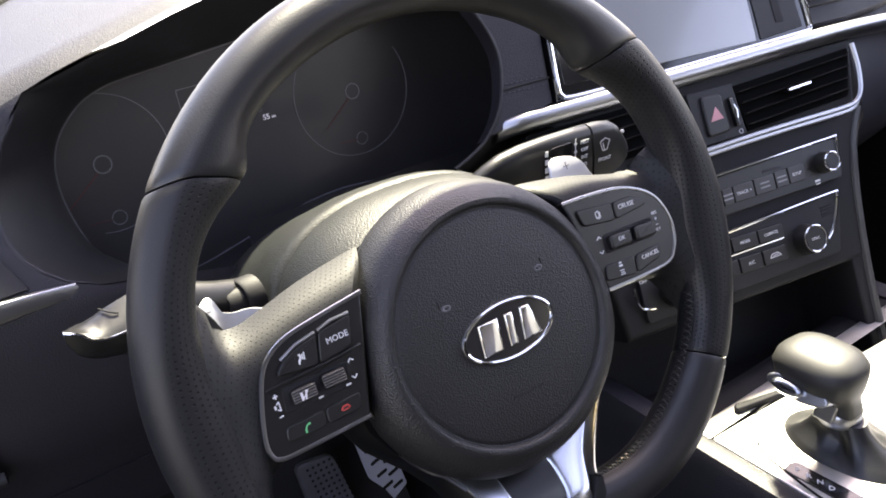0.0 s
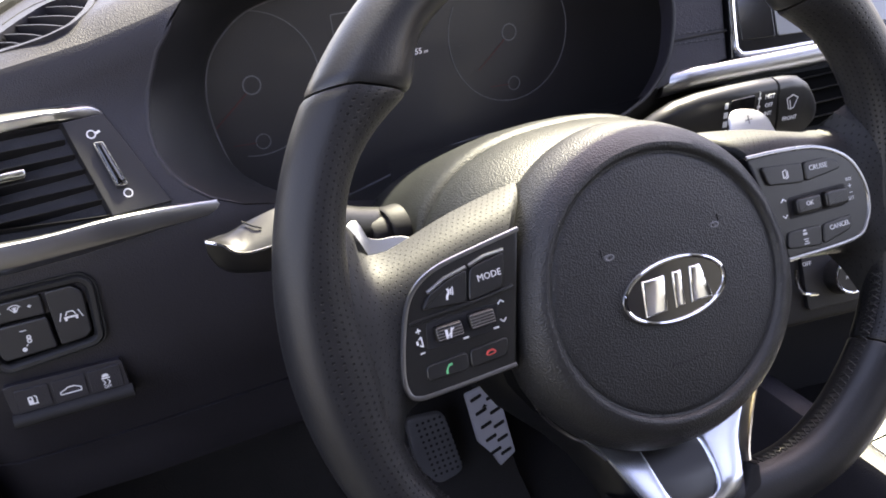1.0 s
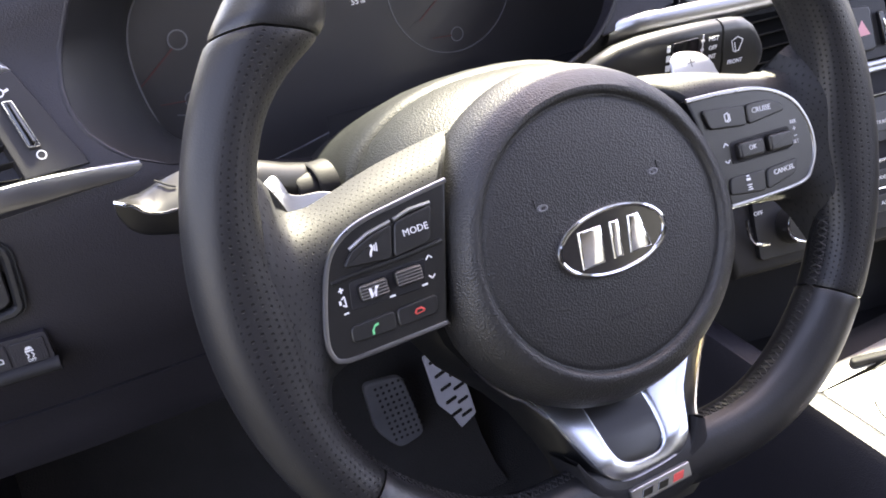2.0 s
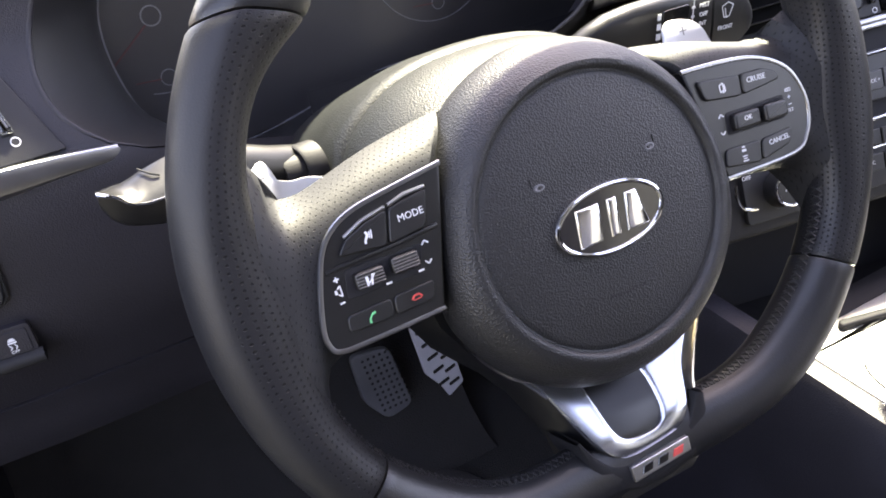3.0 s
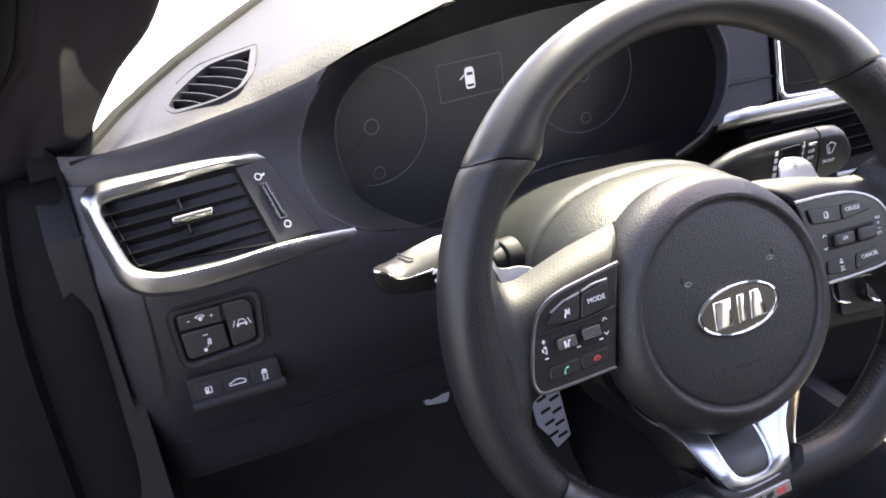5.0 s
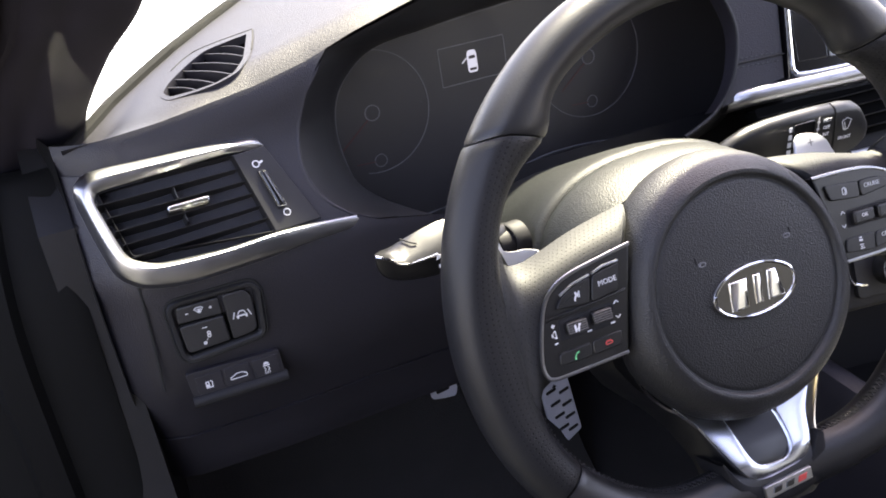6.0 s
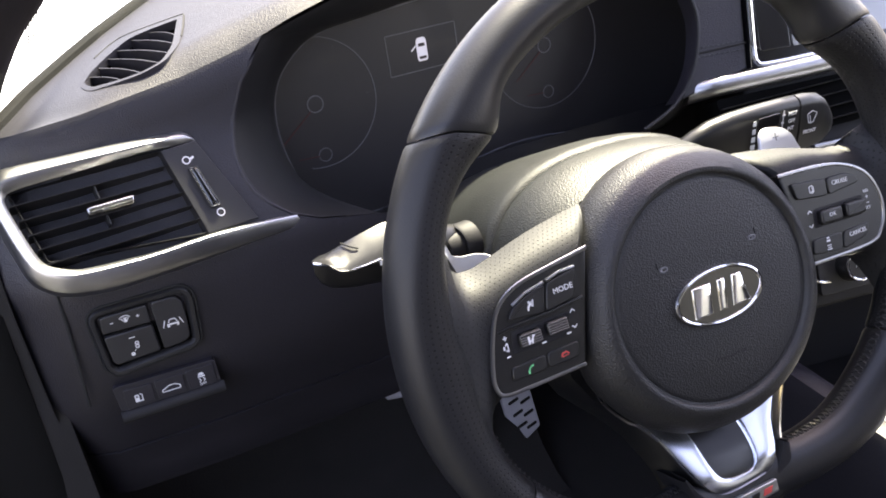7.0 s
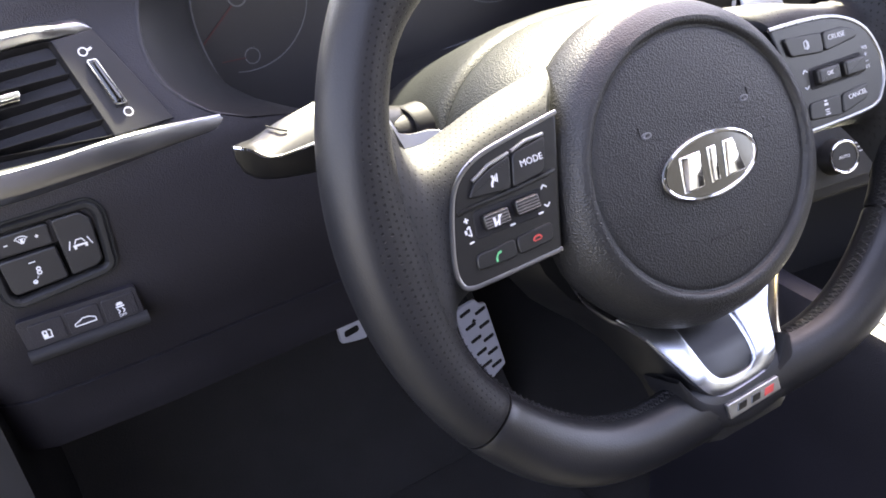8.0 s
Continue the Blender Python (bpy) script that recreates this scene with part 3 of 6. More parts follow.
# horn marks, pale ink painting the glint of their edges, and the raised word on the pad
for sx, t in ((-0.030, 0.3), (0.030, -0.3)):
    mk = lathe([(0.0024, 0.0205), (0.0024, 0.0214), (0.0017, 0.0216), (0.0013, 0.0212), (0.0004, 0.0211)], 16)
    part("horn_mark", at(mk, Matrix.Translation((sx, 0.0150, 0)) @ Matrix.Diagonal((1.2, 0.7, 1, 1))), RING_INK, wheel)
    part("horn_tick", at(slab(rect(-0.0004, 0, 0.0004, 0.0038, 0.0002), 0.0205, 0.0212, 0.0002, 1), Matrix.Translation((sx + math.copysign(0.0032, sx), 0.0160, 0))), SOFT_BLACK, wheel)
lettering("airbag_text", "AIRBAG", 0.000, -0.0431, 0.0206, 0.0048, SOFT_BLACK, wheel, 0.0, 1.2, 0.0005)

# hand stitching along the inner edge of the lower rim: crossed threads
for sgn in (1, -1):
    for i in range(44):
        w0 = -20 - 64 * i / 43 if sgn > 0 else 200 + 64 * i / 43
        for c in (-1, 1):
            wa, wb = radians(w0 - 0.55 * c), radians(w0 + 0.55 * c)
            ra, rb = rim_ring(wa), rim_ring(wb)
            p, q = ra[13].lerp(ra[12], 0.4), rb[14].lerp(rb[15], 0.2)
            out = (q - (rb[0] + rb[14]) / 2).normalized() + Vector((0, 0, 0.6))
            mid = (p + q) / 2
            part("stitch", tube([p + out * 0.0001, mid + out * (0.0009 + 0.0002 * c), q + out * 0.0001], 0.0005, 5), THREAD, wheel)

# printed symbols on the pods
bars("voice_icon", [(-0.1085, 0.0178, -0.1085, 0.0190, 0.0009), (-0.1085, 0.0190, -0.1070, 0.0210, 0.0010), (-0.1070, 0.0210, -0.1076, 0.0226, 0.0010), (-0.1056, 0.0192, -0.1050, 0.0228, 0.0005), (-0.1064, 0.0196, -0.1060, 0.0222, 0.0005)], 0.0142, WHITE_INK, pod_l)
bars("plus_icon", [(-0.1258, 0.0080, -0.1234, 0.0082, 0.0007), (-0.1246, 0.0069, -0.1246, 0.0093, 0.0007)], 0.0125, WHITE_INK, pod_l)
bars("speaker_icon", [(-0.1262, 0.0023, -0.1262, 0.0041, 0.0010), (-0.1254, 0.0020, -0.1240, 0.0010, 0.0006), (-0.1254, 0.0044, -0.1240, 0.0054, 0.0006), (-0.1240, 0.0010, -0.1240, 0.0054, 0.0006)], 0.0125, WHITE_INK, pod_l)
bars("minus_icon", [(-0.1260, -0.0018, -0.1238, -0.0016, 0.0007)], 0.0125, WHITE_INK, pod_l)
bars("up_mark", [(-0.0854, 0.0088, -0.0839, 0.0104, 0.0006), (-0.0839, 0.0104, -0.0824, 0.0090, 0.0006)], 0.0125, WHITE_INK, pod_l)
bars("down_mark", [(-0.0860, 0.0020, -0.0846, 0.0005, 0.0006), (-0.0846, 0.0005, -0.0830, 0.0020, 0.0006)], 0.0125, WHITE_INK, pod_l)
bars("call_icon", [(-0.1166, -0.0136, -0.1164, -0.0118, 0.0010), (-0.1164, -0.0118, -0.1152, -0.0102, 0.0007), (-0.1152, -0.0102, -0.1134, -0.0098, 0.0010)], 0.0136, GREEN_INK, pod_l)
bars("hang_up_icon", [(-0.0968, -0.0112, -0.0958, -0.0098, 0.0008), (-0.0958, -0.0098, -0.0934, -0.0096, 0.0008), (-0.0934, -0.0096, -0.0922, -0.0110, 0.0008), (-0.0964, -0.0116, -0.0926, -0.0114, 0.0004)], 0.0136, RED_INK, pod_l)
bars("mute_icon", [(-0.1135, 0.0022, -0.1135, 0.0058, 0.0012), (-0.1120, 0.0018, -0.1108, 0.0062, 0.0008), (-0.1140, 0.0018, -0.1098, 0.0060, 0.0005)], 0.0167, WHITE_INK, pod_l)
for x_ in (-0.1040, -0.0890):
    bars("roller_end", [(x_ - 0.0013, -0.0010, x_ + 0.0013, -0.0010, 0.0008)], 0.0130, WHITE_INK, pod_l)
bars("page_icon", [(0.0828, 0.0255, 0.0828, 0.0290, 0.0005), (0.0828, 0.0290, 0.0850, 0.0296, 0.0005), (0.0850, 0.0296, 0.0850, 0.0262, 0.0005), (0.0828, 0.0255, 0.0850, 0.0262, 0.0005), (0.0840, 0.0250, 0.0858, 0.0256, 0.0005), (0.0858, 0.0256, 0.0858, 0.0288, 0.0005)], 0.0142, WHITE_INK, pod_r)
bars("up_mark", [(0.0795, 0.0136, 0.0811, 0.0152, 0.0006), (0.0811, 0.0152, 0.0826, 0.0137, 0.0006)], 0.0125, WHITE_INK, pod_r)
bars("down_mark", [(0.0788, 0.0068, 0.0803, 0.0053, 0.0006), (0.0803, 0.0053, 0.0818, 0.0068, 0.0006)], 0.0125, WHITE_INK, pod_r)
bars("gap_icon", [(0.0880, -0.0052, 0.0906, -0.0054, 0.0012), (0.0884, -0.0035, 0.0902, -0.0036, 0.0008), (0.0878, -0.0080, 0.0908, -0.0082, 0.0005), (0.0882, -0.0092, 0.0904, -0.0094, 0.0005), (0.0876, -0.0104, 0.0910, -0.0106, 0.0005)], 0.0136, WHITE_INK, pod_r)
lettering("res_text", "RES", 0.1255, 0.0150, 0.0126, 0.0026, WHITE_INK, pod_r, -0.05)
bars("plus_icon", [(0.1245, 0.0115, 0.1265, 0.0115, 0.0004), (0.1255, 0.0105, 0.1255, 0.0125, 0.0004)], 0.0125, WHITE_INK, pod_r)
bars("minus_icon", [(0.1245, 0.0078, 0.1265, 0.0078, 0.0004)], 0.0125, WHITE_INK, pod_r)
lettering("set_text", "SET", 0.1250, 0.0048, 0.0126, 0.0026, WHITE_INK, pod_r, -0.05)

# shift paddles
def curled(outline, d0, thick, bend):
    """A paddle: a thin plate whose surface curls by bend(x, y)."""
    o = [p.to_2d() for p in spline([(*p, 0) for p in outline], 5, closed=True)]
    c = sum(o, Vector((0, 0))) / len(o)
    rings = [[Vector((c.x + (p.x - c.x) * k, c.y + (p.y - c.y) * k, d0 + dn + bend(c.x + (p.x - c.x) * k, c.y + (p.y - c.y) * k))) for p in o] for k, dn in ((0.3, -thick), (0.94, -thick), (1.0, -thick * 0.6), (1.0, -thick * 0.2), (0.96, 0), (0.7, 0), (0.4, 0), (0.12, 0))]
    return loft(rings, caps=(True, True))


left_o = [(-0.1376, 0.0500), (-0.1345, 0.0570), (-0.1292, 0.0600), (-0.1262, 0.0570), (-0.1248, 0.0510), (-0.1190, 0.0482), (-0.1110, 0.0475), (-0.1040, 0.0440), (-0.1060, 0.0370), (-0.1200, 0.0350), (-0.1330, 0.0360), (-0.1385, 0.0420)]
pd = part("shift_paddle", curled(left_o, -0.031, 0.003, lambda x, y: 0.35 * max(0, -0.1262 - x) + 0.25 * max(0, x + 0.1262)), PADDLE, wheel, "satin silver shift paddle")
bars("paddle_sign", [(-0.1335, 0.0530, -0.1300, 0.0530, 0.0006)], -0.0275, GREY_INK, pd)
right_o = [(0.0940, 0.0400), (0.0940, 0.0560), (0.0965, 0.0620), (0.1020, 0.0640), (0.1130, 0.0615), (0.1190, 0.0570), (0.1225, 0.0500), (0.1235, 0.0400)]
pd = part("shift_paddle", curled(right_o, -0.030, 0.003, lambda x, y: -0.15 * max(0, y - 0.056)), PADDLE, wheel, "satin silver shift paddle")
bars("paddle_sign", [(0.1045, 0.0570, 0.1093, 0.0570, 0.0007), (0.1069, 0.0546, 0.1069, 0.0594, 0.0007)], -0.0302, GREY_INK, pd)

# ---- steering column ----
column = thing("steering_column", WHEEL, "grained black plastic steering column shroud behind the wheel", "steering column")


def dome(hw, top, n, low=-0.075, power=2.4):
    """One section of the shroud: rounded above, drawn in below."""
    out = []
    for k in range(48):
        w = 2 * math.pi * k / 48
        c, s = math.cos(w), math.sin(w)
        wide = hw * (1 if s > 0 else 1 - 0.40 * abs(s) ** 0.7)
        out.append(Vector((wide * math.copysign(abs(c) ** (2 / power), c), (top if s > 0 else -low) * math.copysign(abs(s) ** (2 / power), s), n)))
    return out


part("shroud_front", loft([dome(0.070, 0.052, -0.020), dome(0.084, 0.064, -0.022), dome(0.091, 0.0745, -0.036), dome(0.0945, 0.0790, -0.048), dome(0.0962, 0.0808, -0.056), dome(0.0970, 0.0815, -0.060), dome(0.0962, 0.0808, -0.0622), dome(0.0935, 0.0780, -0.0635)], caps=(True, True)), COLUMN_SKIN, column)
part("shroud_rear", loft([dome(0.0915, 0.0770, -0.0632), dome(0.0950, 0.0800, -0.0636), dome(0.0985, 0.0832, -0.0655), dome(0.1005, 0.0848, -0.070), dome(0.1020, 0.0860, -0.082), dome(0.1025, 0.0862, -0.100), dome(0.101, 0.0845, -0.130), dome(0.096, 0.080, -0.20), dome(0.09, 0.07, -0.26)], caps=(True, True)), COLUMN_SKIN, column)
socket = lathe([(0.0128, -0.010), (0.0128, 0.0000), (0.0120, 0.0012), (0.0108, 0.0010), (0.0104, -0.0006), (0.0098, 0.0000), (0.0096, 0.0100), (0.0090, 0.0112), (0.0010, 0.0112)], 32)
part("stalk_socket", at(socket, axes((-0.1030, 0.0485, -0.0750), (0, 1, 0), (0.25, 0, 0.968), (-0.968, 0, 0.25))), SOFT_BLACK, column, "round dark collar at the stalk's root")


# ---- stalks ----
I4 = Matrix.Identity(4)
stalk_l = thing("turn_signal_stalk", I4, "black turn signal stalk with a thin chrome line", "stalk")
STALK_RUN = ((-0.1938, 0.0765, 0.6602, 0.6520, 0.003, -0.0004), (-0.1905, 0.0746, 0.6592, 0.6440, 0.012, -0.0030), (-0.1865, 0.0738, 0.6572, 0.6400, 0.017, -0.0022), (-0.1820, 0.0730, 0.6530, 0.6378, 0.0190, 0.0022), (-0.1770, 0.0727, 0.6512, 0.6364, 0.0192, 0.0055), (-0.1720, 0.0726, 0.6508, 0.6352, 0.0195, 0.0076), (-0.1600, 0.0730, 0.6512, 0.6330, 0.0200, 0.0095), (-0.1480, 0.0740, 0.6520, 0.6320, 0.0195, 0.0106), (-0.1380, 0.0755, 0.6515, 0.6325, 0.0185, 0.0105))
rings = []
for x, yf, zl, zb, w, top in STALK_RUN:
    # front wall from the foot to the bright line, then a top that leans back and rounds over
    o = [(yf + 0.50 * w, zb), (yf + 0.28 * w, zb + 0.0008), (yf + 0.18 * w, zb + 0.003), (yf + 0.02 * w, zl - 0.003), (yf - 0.0003, zl - 0.001), (yf + 0.0005, zl), (yf + 0.25 * w, zl + 0.36 * top), (yf + 0.60 * w, zl + 0.80 * top), (yf + 0.88 * w, zl + top), (yf + 1.0 * w, zl + 0.90 * top - 0.0008), (yf + 1.02 * w, zl + 0.3 * top - 0.002), (yf + 0.95 * w, zb + 0.004), (yf + 0.75 * w, zb)]
    rings.append([Vector((x, a, b)) for a, b in o])
part("lever", loft(rings, caps=(True, True)), STALK, stalk_l, angle=50)
part("tip_joint", tube(spline([(-0.1735, 0.0895, 0.6593), (-0.1715, 0.0860, 0.6590), (-0.1690, 0.0830, 0.6582), (-0.1660, 0.0815, 0.6572)], 4), 0.0005, 5), SEAM, stalk_l)
part("neck", loft([[Vector((x, y + d * math.cos(w), z + 0.45 * d * math.cos(w) + h * math.sin(w))) for w in (2 * math.pi * i / 20 for i in range(20))] for x, y, z, d, h in ((-0.1385, 0.0850, 0.6450, 0.0080, 0.0100), (-0.134, 0.0855, 0.6458, 0.0092, 0.0108), (-0.125, 0.0875, 0.6440, 0.0092, 0.0100), (-0.112, 0.0900, 0.6395, 0.0085, 0.0085), (-0.098, 0.0930, 0.6350, 0.0080, 0.0080))], caps=(True, True)), STALK, stalk_l)
part("chrome_line", tube(spline([(x, yf - 0.0004, zl - 0.0004) for x, yf, zl, zb, w, top in STALK_RUN[:-2]] + [(-0.1565, 0.0731, 0.6511)], 4), 0.0007, 6), CHROME, stalk_l)
part("lamp_sign", slab([(-0.003, -0.002), (0.003, 0.0), (-0.003, 0.002)], 0, 0.0003, 0.0001, 1), WHITE_INK, stalk_l, place=axes((-0.1545, 0.0730, 0.6492), (1, 0, 0), (0, 0, 1), (0, -1, 0)))
part("lamp_sign", slab(rect(-0.003, -0.0012, 0.003, 0.0012, 0.0005), 0, 0.0003, 0.0001, 1), WHITE_INK, stalk_l, place=axes((-0.1535, 0.0732, 0.6425), (1, 0, 0), (0, 0, 1), (0, -1, 0)))

stalk_r = thing("wiper_stalk", I4, "black wiper stalk with white printed settings and a pale top", "stalk")
def stalk_ring(x, y0, lo, hi):
    """Cross-section of the wiper stalk: flat front, softly rounded top."""
    k = min(1, (hi - lo) / 0.02)
    return [Vector((x, y0 + a * k, b)) for a, b in ((0.004, lo), (0.0008, lo + 0.002 * k), (-0.0003, lo + 0.45 * (hi - lo)), (0.0002, hi - 0.0062 * k), (0.0013, hi - 0.0030 * k), (0.0034, hi - 0.0011 * k), (0.0070, hi), (0.0105, hi - 0.0010 * k), (0.0135, hi - 0.0045 * k), (0.0140, lo + 0.005 * k), (0.0100, lo))]


part("lever", loft([stalk_ring(*r) for r in ((0.044, 0.074, 0.641, 0.652), (0.054, 0.071, 0.639, 0.6600), (0.064, 0.0685, 0.637, 0.6665), (0.076, 0.0672, 0.6355, 0.6712), (0.092, 0.0666, 0.634, 0.6730), (0.113, 0.0664, 0.633, 0.6730), (0.134, 0.0664, 0.632, 0.6722), (0.1480, 0.0664, 0.6315, 0.6714), (0.1486, 0.0672, 0.6325, 0.6704))], caps=(True, True)), STALK, stalk_r, angle=50)
part("end_cap", loft([stalk_ring(*r) for r in ((0.1490, 0.0674, 0.6325, 0.6700), (0.1498, 0.0664, 0.6312, 0.6712), (0.160, 0.0664, 0.6305, 0.6704), (0.1690, 0.0665, 0.6310, 0.6685), (0.1750, 0.0668, 0.6325, 0.6645), (0.1795, 0.0673, 0.6350, 0.6588), (0.1830, 0.0680, 0.6385, 0.6520), (0.1843, 0.0690, 0.6420, 0.6480))], caps=(True, True)), STALK, stalk_r, angle=50)
FACE_R = axes((0.144, 0.0660, 0.652), (0.998, -0.0, -0.06), (0.06, 0, 0.998), (0, -1, 0))
marks = thing("print", FACE_R, "", "")
marks.parent = stalk_r
marks.name = "setting_panel"
part("panel", slab(rounded([(-0.0335, -0.014), (-0.0150, -0.014), (-0.0150, 0.0135), (-0.0345, 0.0125)], 0.0025), -0.004, 0.0005, 0.0004), GLOSS_BLACK, marks)
for i, word in enumerate(("MIST", "OFF", "INT", "LO", "HI")):
    lettering("setting_text", word, -0.0040, 0.0110 - 0.0052 * i, 0.0006, 0.0036, WHITE_INK, marks)
bars("setting_line", [(-0.0122, -0.012, -0.0122, 0.0145, 0.0006)] + [(-0.0134, 0.0110 - 0.0052 * i, -0.0110, 0.0110 - 0.0052 * i, 0.0012) for i in range(5)], 0.0005, WHITE_INK, marks)
bars("speed_scale", [(-0.0385, 0.010 - 0.0055 * i, -0.0360 + 0.0004 * i, 0.010 - 0.0055 * i, 0.0035) for i in range(4)], 0.0005, WHITE_INK, marks)
lettering("front_text", "FRONT", 0.0145, -0.0050, 0.0008, 0.0036, WHITE_INK, marks)
bars("wiper_icon", [(0.0145 + 0.8 * (x0 - 0.019), y0 * 0.8 + 0.0015, 0.0145 + 0.8 * (x1 - 0.019), y1 * 0.8 + 0.0015, 0.0005) for x0, y0, x1, y1 in ((0.0135, 0.0075, 0.0190, 0.0100), (0.0190, 0.0100, 0.0245, 0.0075), (0.0135, 0.0075, 0.0165, -0.0005), (0.0245, 0.0075, 0.0215, -0.0005), (0.0165, -0.0005, 0.0215, -0.0005), (0.0190, -0.0015, 0.0165, 0.0062))], 0.0007, WHITE_INK, marks)

# ---- dashboard ----
LIP_Y = 0.248


def lip(x):
    return float(np.interp(x, [-0.36, -0.32, -0.28, -0.21, -0.17, -0.135, -0.08, -0.04, 0.0, 0.10, 0.2, 0.28, 0.34, 0.9], [0.7095, 0.7105, 0.7135, 0.7235, 0.733, 0.7455, 0.761, 0.772, 0.780, 0.785, 0.775, 0.757, 0.745, 0.74]))


dash = thing("dashboard", I4, "black soft-touch dashboard with grained skin", "dashboard")
PROFILE = ((0.000, 0.0, -0.155), (-0.006, -0.004, -0.165), (-0.020, -0.006, -0.178))
rows = []


def fascia_row(y, x1, zfun):
    r = []
    for i in range(25):
        x = -0.352 + (x1 + 0.352) * i / 24
        end = max(0, (-0.318 - x) / 0.034)
        z = zfun(x)
        turn = 0.060 * max(0, -0.245 - x) * min(1, max(0, (0.635 - z) / 0.03))
        r.append((x, y + turn + 0.016 * end ** 2, z))
    return r


for dz, dy, x1 in PROFILE:
    rows.append(fascia_row(LIP_Y + dy, x1, lambda x, dz=dz: lip(x) + dz))
for z, y, x1 in ((0.690, 0.2405, -0.188), (0.680, 0.235, -0.192), (0.670, 0.229, -0.1945), (0.658, 0.2205, -0.1945), (0.646, 0.213, -0.190), (0.636, 0.207, -0.181), (0.628, 0.202, -0.170), (0.620, 0.1985, -0.150), (0.610, 0.1965, -0.10), (0.59, 0.196, -0.02), (0.55, 0.1975, 0.0), (0.53, 0.2000, 0.0), (0.515, 0.2045, 0.0), (0.495, 0.2130, 0.0), (0.475, 0.2220, 0.0), (0.4685, 0.2250, 0.0), (0.4670, 0.2290, 0.0), (0.4655, 0.2260, 0.0), (0.452, 0.2320, 0.0), (0.434, 0.2385, 0.0), (0.416, 0.2440, 0.0), (0.4080, 0.2480, 0.0), (0.4065, 0.254, 0.0), (0.408, 0.28, 0.0), (0.414, 0.33, 0.0)):
    rows.append(fascia_row(y, x1, lambda x, z=z: z))
part("driver_fascia", loft(rows, closed=False), DASH_SKIN, dash)
part("knee_panel", loft([[(x, y, z) for x in np.linspace(-0.03, 0.245, 12)] for y, z in ((0.26, 0.60), (0.255, 0.56), (0.24, 0.52), (0.235, 0.48), (0.25, 0.45), (0.31, 0.40), (0.36, 0.37))], closed=False), SOFT_BLACK, dash)
# end cap of the dash by the door; darker pod plastic paints in its shade
part("end_cap", loft([[(-0.352, y + 0.0155, z) for y, z in ((LIP_Y, 0.709), (0.232, 0.68), (0.206, 0.64), (0.196, 0.61), (0.200, 0.53), (0.222, 0.475), (0.236, 0.447), (0.32, 0.441))],
                      [(-0.362, 0.30, z) for z in (0.709, 0.68, 0.64, 0.61, 0.53, 0.475, 0.447, 0.441)],
                      [(-0.362, 0.42, z) for z in (0.700, 0.68, 0.64, 0.61, 0.53, 0.475, 0.447, 0.441)]], closed=False), POD, dash)

def top_z(x, y):
    """Height of the dash top: it rises behind the rolled front edge and slopes down to the door."""
    z = float(np.interp(x, [-0.36, -0.223, -0.13, -0.05, 0.05, 0.2, 0.34, 1.0], [0.6965, 0.7328, 0.7565, 0.776, 0.790, 0.786, 0.755, 0.75])) + 0.068 * (min(y, 0.42) - 0.292)
    k = min(1, max(0, (y - LIP_Y) / 0.026))
    return z + (lip(x) - z) * (1 - k) ** 2.2


TOPV = axes((-0.223, 0.292, 0.7328), (0.9666, 0, 0.2562), (-0.0169, 0.9978, 0.0638), (-0.2559, -0.066, 0.9645))
OUT = rounded([(-0.0470, -0.0205), (-0.0515, -0.0040), (-0.0450, 0.0150), (-0.0300, 0.0360), (-0.0110, 0.0478), (0.0098, 0.0424), (0.0355, 0.0327), (0.0245, -0.0030), (0.0180, -0.0180), (0.0042, -0.0330), (-0.0128, -0.0345), (-0.0286, -0.0290)], [0.006, 0.008, 0.01, 0.012, 0.01, 0.01, 0.0018, 0.006, 0.006, 0.006, 0.006, 0.006])
IN = rounded([(-0.0438, -0.0165), (-0.0480, -0.0033), (-0.0416, 0.0085), (-0.0254, 0.0243), (-0.0056, 0.0375), (0.0090, 0.0345), (0.0295, 0.0280), (0.0185, -0.0030), (0.0143, -0.0142), (0.0026, -0.0305), (-0.0118, -0.0322), (-0.0271, -0.0265)], [0.003, 0.005, 0.008, 0.01, 0.008, 0.008, 0.0012, 0.005, 0.005, 0.005, 0.005, 0.005])
top_rows = []
for i in range(200):
    x = -0.345 + 1.345 * (i / 199) ** 1.3
    yb = float(np.interp(x, [-0.345, -0.335, -0.325, -0.304, -0.272, -0.246, -0.21, -0.193, -0.1, 0.1, 0.5, 1.0], [0.268, 0.278, 0.289, 0.316, 0.345, 0.366, 0.389, 0.399, 0.455, 0.55, 0.62, 0.50]))
    top_rows.append([(x, LIP_Y + (yb - LIP_Y) * (j / 50) ** 1.2, top_z(x, LIP_Y + (yb - LIP_Y) * (j / 50) ** 1.2)) for j in range(51)])


def inside(p, outline):
    """Whether a flat point lies inside an outline."""
    hit = False
    for a, b in zip(outline, outline[1:] + outline[:1]):
        if (a.y > p.y) != (b.y > p.y) and p.x < (b.x - a.x) * (p.y - a.y) / (b.y - a.y) + a.x:
            hit = not hit
    return hit


